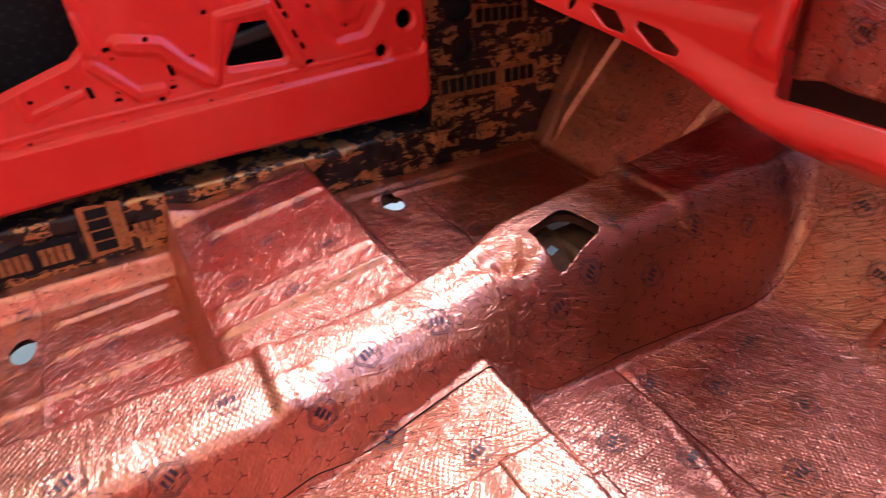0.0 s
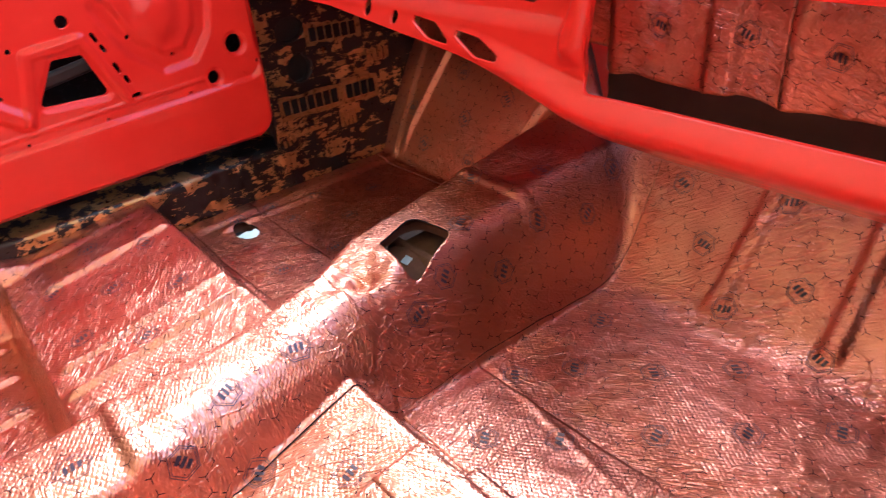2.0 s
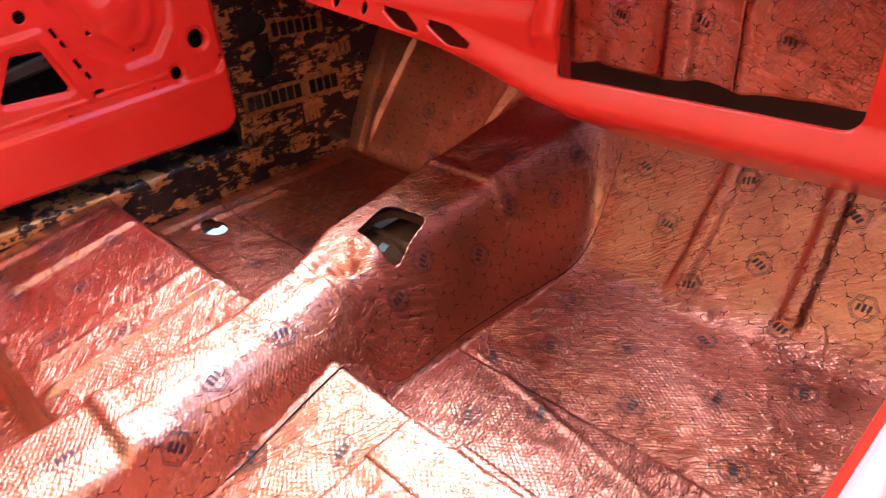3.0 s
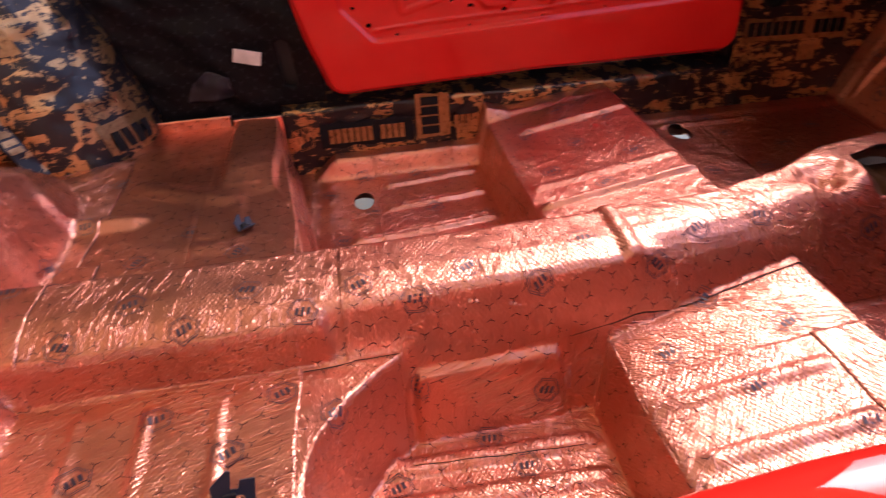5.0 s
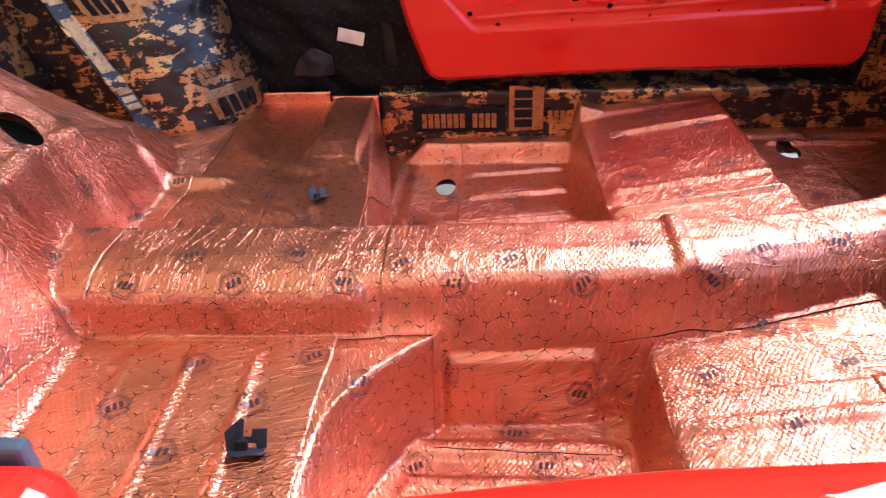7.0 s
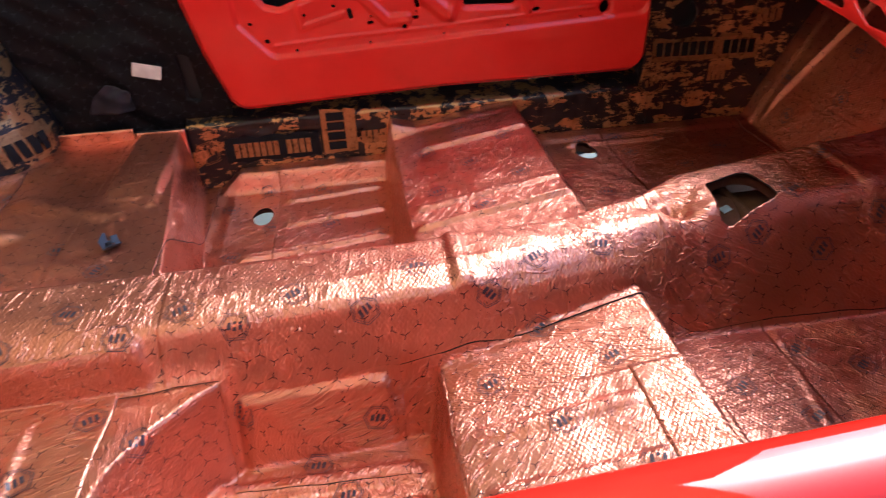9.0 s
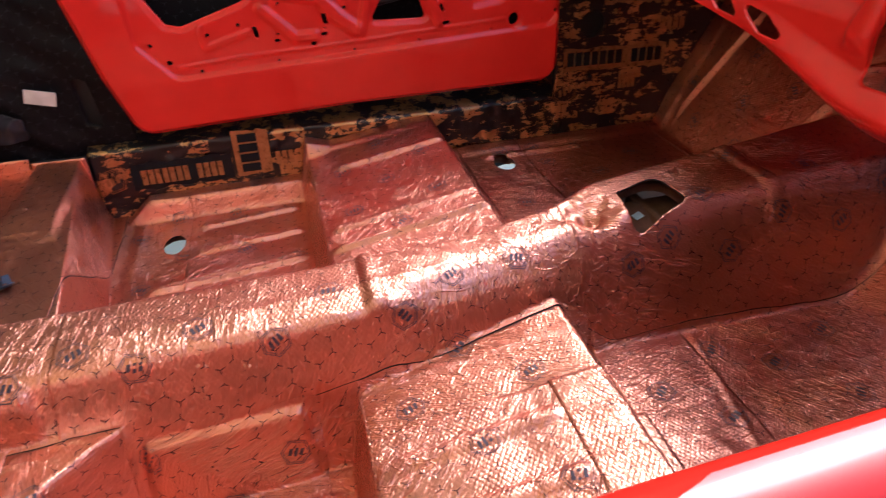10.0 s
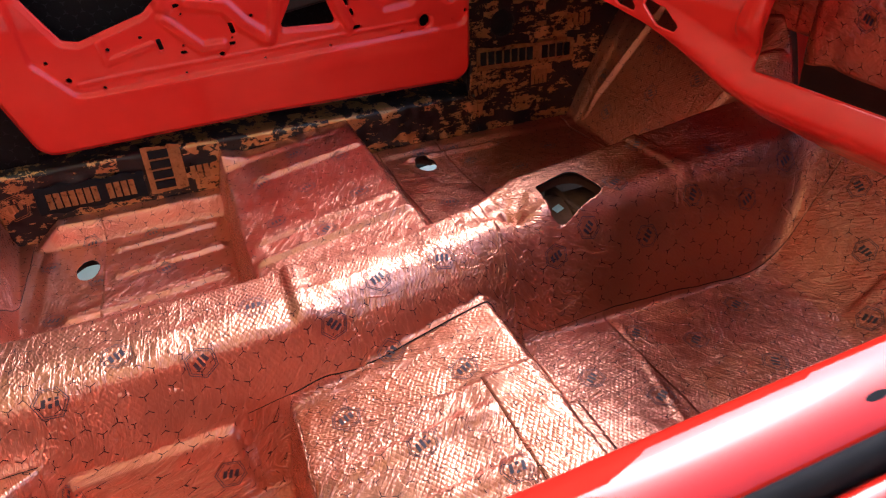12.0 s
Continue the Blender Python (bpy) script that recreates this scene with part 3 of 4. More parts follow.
# ---- printed hexagon marks on the foil ----
HEX_RINGS = ((1.0, 0.945), (0.85, 0.805))


def mark_faces():
    """Flat outline of one mark: two hexagon rings round three plain blocks."""
    quads = []
    for ro, ri in HEX_RINGS:
        for k in range(6):
            for h in (0.0, 0.5):
                pts = []
                for r, f in ((ro, h), (ro, h + 0.5), (ri, h + 0.5), (ri, h)):
                    a0, a1 = radians(60 * k), radians(60 * k + 60)
                    pts.append((r * (math.cos(a0) * (1 - f) + math.cos(a1) * f), r * (math.sin(a0) * (1 - f) + math.sin(a1) * f)))
                quads.append(pts)
    for x0, x1, z0, z1 in ((-0.46, -0.24, -0.25, 0.25), (-0.10, 0.10, -0.30, 0.30), (0.24, 0.46, -0.25, 0.25)):
        quads.append([(x0 + 0.15 * z0, z0), (x1 + 0.15 * z0, z0), (x1 + 0.15 * z1, z1), (x0 + 0.15 * z1, z1)])
    return quads


MARK = mark_faces()


def printed_mark(parent, surface, at, turn, size=0.0195, up=0.0009, towards=(0, 0, 1)):
    """One mark laid without stretching on a surface given as a function from two coordinates to a place."""
    flat = np.array([p for quad in MARK for p in quad]) * size
    c, s = math.cos(radians(turn)), math.sin(radians(turn))
    go = np.stack([flat[:, 0] * c - flat[:, 1] * s, flat[:, 0] * s + flat[:, 1] * c], -1) / 5
    u, v = np.full(len(go), float(at[0])), np.full(len(go), float(at[1]))
    e = 0.004

    def here():
        return np.stack(np.broadcast_arrays(*surface(u, v)), -1)

    def frame_of():
        pu = (np.stack(np.broadcast_arrays(*surface(u + e, v)), -1) - np.stack(np.broadcast_arrays(*surface(u - e, v)), -1)) / (2 * e)
        pv = (np.stack(np.broadcast_arrays(*surface(u, v + e)), -1) - np.stack(np.broadcast_arrays(*surface(u, v - e)), -1)) / (2 * e)
        up_way = np.cross(pu, pv)
        return pu, pv, up_way / np.linalg.norm(up_way, axis=1)[:, None]

    for _ in range(5):
        pu, pv, nn = frame_of()
        lu = np.linalg.norm(pu, axis=1)
        e1 = pu / lu[:, None]
        e2 = np.cross(nn, e1)
        dv = go[:, 1] / (pv * e2).sum(1)
        u, v = u + (go[:, 0] - dv * (pv * e1).sum(1)) / lu, v + dv
    pu, pv, nn = frame_of()
    nn = nn * np.sign(nn @ np.array(towards, float))[:, None]
    me = bpy.data.meshes.new("printed_mark")
    me.from_pydata((here() + nn * up).tolist(), [], np.arange(len(go)).reshape(-1, 4).tolist())
    return link_mesh("printed_mark", me, INK, parent)


def mark_floor(places, turn):
    for k, (x, y) in enumerate(places):
        best = None
        for sheet, x0, x1, y0, y1, lift in SHEETS:
            if x0 < x < x1 and y0 < y < y1 and (best is None or lift > best[1]):
                best = (sheet, lift)
        if best:
            printed_mark(best[0], lambda a, b, up=best[1]: (a, b, creased(a, b) + up), (x, y), turn + 25 * math.sin(k * 2.4 + x * 9))


mark_floor([(-0.634, 0.529), (-0.496, 0.53), (-0.703, 0.478), (-0.566, 0.481), (-0.43, 0.485)], 10)
mark_floor([(-0.362, 0.515), (-0.226, 0.524), (-0.068, 0.551), (-0.296, 0.490), (-0.139, 0.497)], 25)
mark_floor([(0.091, 0.555), (0.186, 0.567), (0.02, 0.512)], 15)
mark_floor([(-0.666, 0.333), (-0.599, 0.406), (-0.515, 0.341), (-0.462, 0.422), (-0.59, 0.27)], 30)
mark_floor([(-0.783, 0.335), (-0.807, 0.389), (-0.829, 0.455)], 60)
mark_floor([(-0.402, 0.381), (-0.304, 0.452), (-0.139, 0.455), (-0.221, 0.430), (-0.344, 0.375), (-0.184, 0.379)], 20)
mark_floor([(0.004, 0.423), (0.07, 0.336), (0.155, 0.421), (0.085, 0.499), (0.145, 0.255)], 20)
mark_floor([(-0.853, 0.688), (-0.82, 0.752), (-0.795, 0.59), (-1.002, 0.828), (-0.907, 0.779), (-0.883, 0.624), (-0.697, 0.754), (-0.625, 0.831),
            (-0.546, 0.751), (-0.786, 1.05), (-0.801, 0.874), (-0.813, 0.522)], 40)
mark_floor([(-0.342, 1.242), (-0.416, 1.177), (-0.222, 1.231), (-0.324, 1.083), (-0.202, 1.07), (-0.105, 1.012), (-0.394, 0.977)], 10)
mark_floor([(0.01, 1.129), (0.086, 1.044), (0.168, 0.952), (0.174, 1.125), (0.094, 1.218), (0.01, 0.954), (0.083, 0.866)], 25)
mark_floor([(0.341, 0.421), (0.405, 0.353), (0.52, 0.43), (0.494, 0.276), (0.588, 0.348), (0.573, 0.202), (0.669, 0.273), (0.651, 0.127),
            (0.631, 0.475), (0.452, 0.479), (0.479, 0.134)], 35)
mark_floor([(0.847, 0.317), (0.796, 0.414), (0.788, 0.26), (0.747, 0.343), (0.841, 0.165), (0.737, 0.198), (0.782, 0.116), (0.837, 0.482)], 80)
mark_floor([(0.487, 0.614), (0.419, 0.574), (0.515, 0.56), (0.36, 0.562), (0.605, 0.577), (0.708, 0.569), (0.677, 0.635), (0.794, 0.59),
            (0.587, 0.705), (0.892, 0.673)], 50)
mark_floor([(0.919, 1.10), (0.871, 1.053), (0.832, 1.160), (0.830, 1.005), (0.903, 0.947), (0.866, 1.235)], 70)
mark_floor([(0.386, 1.246), (0.465, 1.246), (0.561, 1.226), (0.565, 1.084), (0.474, 1.167), (0.472, 0.992), (0.36, 0.991), (0.675, 1.158)], 15)

# ---- firewall behind the dashboard ----
firewall = tagged(new("firewall"), "upright steel firewall covered in copper foil", "wall", kind="structure")


def firewall_x(y, z):
    return 0.856 + 0.129 * smooth(0.64, 0.76, y) + 0.06 * (z - 0.30) + 0.16 * np.maximum(z - 0.42, 0) * (1 - smooth(0.38, 0.48, y)) \
        - 0.013 * between(y, 0.426, 0.474, 0.008) - 0.006 * between(y, 0.338, 0.361, 0.006) + 0.0012 * grain(y, z, 0.03, 11)


for y0, y1, lift in ((-0.02, 0.366, 0.0), (0.361, 0.80, 0.002), (0.79, 1.32, 0.001)):
    relief("foil_sheet", steps(y0, y1, 0.006), steps(0.300, 0.66, 0.006),
           lambda u, v, lift=lift: (firewall_x(u, v) - lift + 0.003 * grain(u, v * 0, 0.03, 13) * (1 - smooth(0.30, 0.33, v)), u, v - 0.005 * grain(u, v * 0 + 5, 0.05, 14)), [FOIL, BUTYL], firewall, (), (0.004, 0, 0), skirt_mat=1)
# Bare strip below the foil; the dash's shade is put into its colour.
relief("lower_panel", steps(-0.02, 0.66, 0.01), steps(0.0, 1.0, 0.1),
       lambda u, v: (0.864 + 0.002 * v + 0.003 * grain(u, v, 0.04, 12), u, 0.190 + 0.125 * v), [BARE_SHADED], firewall, label="bare panel under the foil, darkened for the shade below the dash")
bm = bmesh.new()
block(bm, 1.13, 1.15, -0.12, 1.42, -0.02, 0.64)
part("firewall_plate", bm, RED, firewall)

# ---- dashboard ----
dashboard = thing("dashboard", (0.5, 0.65, 0.37), "glossy red steel dashboard with open instrument bay", "dashboard")


def dash_x(y, z):
    far = smooth(0.36, 0.66, y)
    centre = 0.380 + 0.045 * far
    roll = np.clip((z - centre) / (0.030 - 0.006 * far), -1, 1)
    bulge = (0.030 - 0.024 * far) * (0.5 + 0.5 * np.cos(math.pi * roll)) ** 0.75
    face = 0.520 + 0.25 * np.maximum(z - 0.410, 0)
    low = 0.520 + 1.6 * np.maximum(0.355 + 0.052 * far - z, 0)
    side = smooth(0.435, 0.475, y)
    x = np.where(z > 0.355 + 0.052 * far, face, low) - bulge
    x = x + 0.060 * side * smooth(0.452, 0.515, z)
    x = x - 0.018 * between(y, 0.420, 0.455, 0.012) * smooth(0.42, 0.45, z)
    return x


DASH_HOLES = [polygon([(0.34, 0.30), (1.45, 0.30), (1.45, 0.455), (0.95, 0.444), (0.80, 0.431), (0.70, 0.422), (0.60, 0.411), (0.53, 0.400), (0.46, 0.386), (0.40, 0.362), (0.34, 0.325)]),
              box2(0.095, 0.418, 0.403, 0.512, 0.014),
              polygon([(0.530, 0.482), (0.604, 0.486), (0.604, 0.54), (0.530, 0.54)], 0.004),
              ellipse(0.846, 0.450, 0.010, 0.0115), ellipse(0.775, 0.444, 0.0085, 0.0095),
              polygon([(0.730, 0.447), (0.683, 0.443), (0.652, 0.427), (0.690, 0.430)], 0.004),
              polygon([(0.633, 0.438), (0.592, 0.434), (0.552, 0.420), (0.590, 0.420)], 0.004)]


def in_dash(v):
    return (v[0] - 0.5, v[1] - 0.65, v[2] - 0.37)


relief("dash_panel", steps(-0.03, 1.33, 0.004), steps(0.325, 0.580, 0.0016),
       lambda u, v: in_dash((dash_x(u, v), u, v)), [RED, RED], dashboard, DASH_HOLES, (0.0045, 0, 0), skirt_mat=1)
# Unseen covers behind the dash face, sized to shade the foot wells.
for name, x0, x1, y0, y1 in (("dash_top", 0.055, 0.64, -0.03, 0.68), ("dash_end_shade", 0.055, 0.64, -0.72, -0.37), ("dash_bar_shade", 0.055, 0.29, -0.368, -0.032)):
    bm = bmesh.new()
    block(bm, x0, x1, y0, y1, 0.205, 0.217, 0.004)
    part(name, bm, RED, dashboard)

# ---- far sill, kick panel and rear quarter ----
sill = tagged(new("sill"), "far door sill covered in black and gold printed foil", "sill", kind="structure")
relief("sill_foil", steps(-0.50, 0.56, 0.005), steps(-0.055, 0.150, 0.005),
       lambda u, v: (u, 1.300 + 0.003 * grain(u, v, 0.05, 21) + 0.0022 * grain(u, v, 0.017, 25) + 0.085 * smooth(0.098, 0.150, v), v - 0.022 * smooth(0.10, 0.15, v) + 0.002 * grain(u, v, 0.02, 26)),
       [GOLD, BUTYL], sill, (), (0, 0.004, 0), skirt_mat=1)
bm = bmesh.new()
block(bm, -0.55, 0.60, 1.312, 1.37, -0.035, 0.09, 0.008)
block(bm, -0.60, 0.60, 1.392, 1.43, -0.060, 0.20, 0.012)
part("sill_box", bm, DARK_INNER, sill)
kick = tagged(new("kick_panel"), "far front side panel covered in black and gold printed foil", "wall", kind="structure")
relief("kick_foil", steps(0.54, 1.0, 0.006), steps(0.0, 0.60, 0.006),
       lambda u, v: (u, 1.302 + 0.003 * grain(u, v, 0.05, 22), v), [GOLD, BUTYL], kick,
       [ellipse(0.625, 0.262, 0.03, 0.03), ellipse(0.62, 0.345, 0.035, 0.025)], (0, 0.02, 0), skirt_mat=1)
bm = bmesh.new()
block(bm, 0.552, 1.05, 1.335, 1.43, -0.05, 0.62, 0.006)
part("kick_plate", bm, DARK_INNER, kick)

quarter = tagged(new("rear_quarter_panel"), "far rear side panel lined with black damping mat", "wall", kind="structure")
QUARTER_SLOT = polygon([(-0.482, 0.16), (-0.462, 0.155), (-0.470, 0.25), (-0.488, 0.25)], 0.006)
relief("quarter_mat", steps(-1.30, -0.40, 0.007), steps(0.06, 0.60, 0.007),
       lambda u, v: (u, 1.325 + 0.008 * grain(u, v, 0.09, 23) + 0.006 * grain(u + v, v, 0.04, 24), v), [BLACK_MAT, BUTYL], quarter, [QUARTER_SLOT], (0, 0.02, 0), skirt_mat=1)
film = relief("plastic_film", steps(-0.70, -0.585, 0.006), steps(0.135, 0.215, 0.006),
              lambda u, v: (u + 0.25 * (v - 0.17), 1.304 + 0.012 * np.abs(grain(u + v, v - u, 0.05, 27)) + 0.004 * grain(u, v, 0.018, 28), v), [DARK_FILM], None,
              [outside(polygon([(-0.68, 0.15), (-0.60, 0.152), (-0.61, 0.185), (-0.65, 0.20), (-0.672, 0.178)], 0.008))], (0, 0.001, 0))
tagged(film, "crumpled dark blue plastic film on the black mat", "plastic film")
bm = bmesh.new()
block(bm, -1.32, -0.44, 1.36, 1.43, -0.05, 0.60, 0.006)
part("quarter_plate", bm, DARK_INNER, quarter)

bm = bmesh.new()
block(bm, -0.581, -0.523, 1.306, 1.309, 0.216, 0.245, 0.0012)
bmesh.ops.rotate(bm, verts=bm.verts, cent=(-0.552, 1.31, 0.23), matrix=Matrix.Rotation(radians(14), 3, "Y"))
tagged(part("paper_tape", bm, WHITE), "small piece of white paper tape on the black mat", "tape")

# ---- wheel house ----
wheel_house = thing("wheel_house", (-0.95, 1.2, 0.1), "curved rear wheel house covered in black and gold foil", "wheel house")


def arch(u, v):
    """u: from the inner flange to the side wall, v: upwards."""
    a = np.radians(90 * u)
    lean = 0.48 * (v - 0.1) * (1 - u) + u * 0.42 * np.maximum(v - 0.13, 0) ** 1.1
    x = -0.934 + 0.172 * np.sin(a) - lean + 0.003 * grain(u * 0.3, v, 0.03, 31)
    y = 1.12 + 0.20 * (1 - np.cos(a)) ** 0.9 + 0.003 * grain(u * 0.3, v, 0.03, 32)
    return x + 0.95, y - 1.2, v - 0.1


relief("arch_foil", steps(0, 1, 0.025), steps(0.05, 0.62, 0.008), arch, [GOLD, BUTYL], wheel_house, (), (0, 0, -0.004), skirt_mat=1)


def flange(u, v):
    """v: upwards, u: out from the arch's edge."""
    x, y, z = arch(0 * u, v)
    return x - 0.6 * u, y - 0.75 * u + 0.002 * grain(u, v, 0.02, 33), z


relief("flange", steps(-0.010, 0.038, 0.004), steps(0.09, 0.62, 0.008), flange, [GOLD, BUTYL], wheel_house, (), (-0.004, 0.003, 0), skirt_mat=1)
relief("inner_wall", steps(-1.34, -0.93, 0.01), steps(0.12, 0.62, 0.01),
       lambda u, v: (np.minimum(u, -0.937 - 0.48 * (v - 0.1)) + 0.95, 1.125 - 1.2 + 0.004 * grain(u, v, 0.05, 34), v - 0.1), [GOLD], wheel_house)

# foil turned up against the far rear side panel
turn_up = tagged(new("foil_upstand"), "copper foil turned up the far side panel", "foil")
relief("foil_sheet", steps(-0.78, -0.61, 0.006), steps(0.03, 0.112, 0.006),
       lambda u, v: (u, 1.296 + 0.002 * grain(u, v, 0.02, 41), v), [FOIL, BUTYL], turn_up, (), (0, 0.004, 0), skirt_mat=1)
relief("foil_sheet", steps(-0.605, -0.50, 0.006), steps(0.03, 0.105, 0.006),
       lambda u, v: (u, 1.286 + 0.002 * grain(u, v, 0.02, 42), v), [FOIL, BUTYL], turn_up, (), (0, 0.010, 0), skirt_mat=1)

# rear bulkhead
bulkhead = tagged(new("rear_bulkhead"), "rear seat bulkhead covered in black and gold foil", "wall", kind="structure")
relief("bulkhead_foil", steps(-0.02, 1.33, 0.01), steps(0.2, 0.62, 0.01),
       lambda u, v: (-1.16 - 0.25 * (v - 0.28) + 0.003 * grain(u, v, 0.05, 43), u, v), [GOLD], bulkhead)
bm = bmesh.new()
block(bm, -1.36, -1.30, -0.1, 1.42, -0.05, 0.60)
part("bulkhead_plate", bm, DARK_INNER, bulkhead)

# ---- far door ----
far_door = thing("car_door", (0.05, 1.275, 0.14), "closed red car door with bare pressed inner panel", "car door", "car doors")
DOOR_OUT = polygon([(-0.352, 0.176), (0.06, 0.190), (0.495, 0.190), (0.500, 0.57), (-0.455, 0.57), (-0.384, 0.27)], 0.045)


def bead_line(x, z, x0, z0, x1, z1, half, rise):
    ex, ez = x1 - x0, z1 - z0
    t = np.clip(((x - x0) * ex + (z - z0) * ez) / (ex * ex + ez * ez), 0, 1)
    d = np.hypot(x - x0 - ex * t, z - z0 - ez * t)
    return rise * (1 - smooth(half * 0.25, half, d))


RECESS = polygon([(-0.270, 0.279), (0.50, 0.310), (0.52, 0.62), (-0.335, 0.62), (-0.315, 0.33)], 0.035)
CUTS = [polygon([(-0.278, 0.360), (-0.258, 0.355), (-0.140, 0.391), (-0.120, 0.408), (-0.125, 0.50), (-0.34, 0.50), (-0.322, 0.435)], 0.012),
        polygon([(0.130, 0.327), (0.226, 0.323), (0.206, 0.385), (0.165, 0.386)], 0.008)]
SMALL = [ellipse(0.489, 0.349, 0.0185, 0.0185), ellipse(0.432, 0.295, 0.0125, 0.0135)]


def chain(x, z, points, half, rise):
    """A pressed bead along a run of points."""
    out = 0.0 * x
    for (x0, z0), (x1, z1) in zip(points[:-1], points[1:]):
        out = np.maximum(out, bead_line(x, z, x0, z0, x1, z1, half, abs(rise)))
    return out if rise > 0 else -out


def door_y(x, z):
    out = -0.009 * smooth(0.003, -0.007, RECESS(x, z))
    out = out + chain(x, z, [(0.262, 0.46), (0.298, 0.385), (0.345, 0.345), (0.395, 0.350), (0.428, 0.39), (0.445, 0.46)], 0.024, -0.008)
    out = out + chain(x, z, [(-0.05, 0.392), (0.015, 0.378), (0.048, 0.338), (0.085, 0.308)], 0.021, 0.010)
    out = out + chain(x, z, [(-0.10, 0.365), (-0.04, 0.303), (0.0, 0.303)], 0.016, 0.007)
    out = out + chain(x, z, [(0.095, 0.30), (0.125, 0.41), (0.215, 0.418), (0.262, 0.305)], 0.014, 0.006)
    out = out + chain(x, z, [(-0.222, 0.345), (-0.217, 0.300), (-0.13, 0.322)], 0.010, 0.003)
    out = out + chain(x, z, [(-0.11, 0.44), (-0.095, 0.39)], 0.020, 0.006)
    out = out + chain(x, z, [(-0.277, 0.267), (-0.158, 0.275), (0.045, 0.281), (0.20, 0.289), (0.41, 0.298)], 0.006, 0.002)
    out = out + 0.008 * (1 - smooth(0.012, 0.048, np.hypot(x - 0.352, (z - 0.430) * 0.8)))
    for sd in CUTS:
        out = out - 0.005 * smooth(0.012, 0.0, sd(x, z))
    for sd in SMALL:
        out = out - 0.004 * smooth(0.008, 0.0, sd(x, z))
    curl = 0.022 * smooth(-0.016, 0.0, DOOR_OUT(x, z)) ** 1.5
    return 1.275 - out + curl + 0.006 * smooth(0.25, 0.14, z)


def slot(cx, cz, w, h, turn):
    c, s = math.cos(radians(turn)), math.sin(radians(turn))
    r = min(w, h) * 0.22
    pts = [(a * (w / 2 - r), b * (h / 2 - r)) for a, b in ((-1, -1), (1, -1), (1, 1), (-1, 1))]
    return polygon([(cx + a * c - b * s, cz + a * s + b * c) for a, b in pts], r)


SLOTS = [slot(*v) for v in ((0.239, 0.416, .008, .021, 22), (0.248, 0.395, .008, .017, 22), (0.260, 0.358, .008, .021, 22), (0.271, 0.334, .008, .018, 22),
                            (0.279, 0.302, .019, .009, 6), (0.024, 0.334, .009, .024, 10), (0.020, 0.304, .013, .008, 4), (-0.116, 0.321, .009, .024, 9),
                            (-0.075, 0.300, .013, .008, 4), (-0.071, 0.388, .012, .009, 10))]
for cx, cz, r in ((0.528, 0.306, .0050), (0.495, 0.291, .0032), (0.377, 0.280, .0036), (0.366, 0.357, .0045), (0.296, 0.403, .0052), (0.217, 0.273, .0036),
                  (0.079, 0.266, .0036), (-0.079, 0.260, .0036), (-0.234, 0.254, .0042), (-0.292, 0.277, .0058), (-0.321, 0.314, .0046), (-0.210, 0.324, .0044),
                  (-0.148, 0.338, .0044), (-0.004, 0.287, .0056), (0.066, 0.353, .0042), (0.103, 0.423, .0048), (-0.005, 0.395, .0048), (0.197, 0.452, .011),
                  (-0.066, 0.372, .0034), (0.022, 0.316, .0034), (-0.073, 0.313, .0034)):
    SLOTS.append(ellipse(cx, cz, r, r))

relief("inner_panel", steps(-0.51, 0.56, 0.0024), steps(0.13, 0.585, 0.0024),
       lambda u, v: (u - 0.05, door_y(u, v) - 1.275, v - 0.14), [RED, RED], far_door, [outside(DOOR_OUT), *CUTS, *SMALL, *SLOTS], (0, 0.012, 0), skirt_mat=1)
relief("outer_skin", steps(-0.49, 0.54, 0.02), steps(0.15, 0.58, 0.02),
       lambda u, v: (u - 0.05, 0.115 + 0.01 * grain(u, v, 0.1, 51), v - 0.14), [BLACK_MAT], far_door, label="outer skin lined with black damping mat")
bm = bmesh.new()
block(bm, -0.30, 0.42, 0.055, 0.075, 0.20, 0.225, 0.006)
bmesh.ops.rotate(bm, verts=bm.verts, cent=(0.1, 0.06, 0.2), matrix=Matrix.Rotation(radians(-9), 3, "Y"))
part("side_beam", bm, DARK_INNER, far_door)

# ---- near door seen over its window ledge ----
near_door = thing("car_door", (0.05, -0.06, 0.14), "red car door with glossy window ledge and rubber seal", "car door", "car doors")


def ledge_path(x0, x1, n=14):
    out = []
    for k in range(n + 1):
        x = x0 + (x1 - x0) * k / n
        out.append(((x - 0.05, 0.06 - 0.06 + 0.0 * x, 0.466 + 0.09 * x - 0.10 * max(-0.2 - x, 0) - 0.14), (0, 1, 0), (0, 0, 1)))
    return out


def arc(cx, cy, r, a0, a1, n=6):
    return [(cx + r * math.cos(radians(a0 + (a1 - a0) * k / n)), cy + r * math.sin(radians(a0 + (a1 - a0) * k / n))) for k in range(n + 1)]


def squared(v, power):
    return math.copysign(abs(v) ** power, v)


LEDGE = [(0.021 * squared(math.cos(radians(k)), 0.9), 0.014 * squared(math.sin(radians(k)), 0.9) - 0.016) for k in range(0, 181, 6)] + [(-0.021, -0.05), (0.020, -0.05)]
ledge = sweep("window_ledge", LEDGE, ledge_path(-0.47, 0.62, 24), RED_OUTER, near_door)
bm = bmesh.new()
bmesh.ops.create_circle(bm, cap_ends=True, segments=24, radius=1.0, matrix=Matrix.Translation((0.073, -0.0075, 0.3345)) @ Euler((radians(13.5), radians(-5.0), 0)).to_matrix().to_4x4() @ Matrix.Diagonal((0.0052, 0.0017, 1.0, 1.0)))
part("lock_slot", bm, BUTYL, ledge, "dark slot for the door lock")
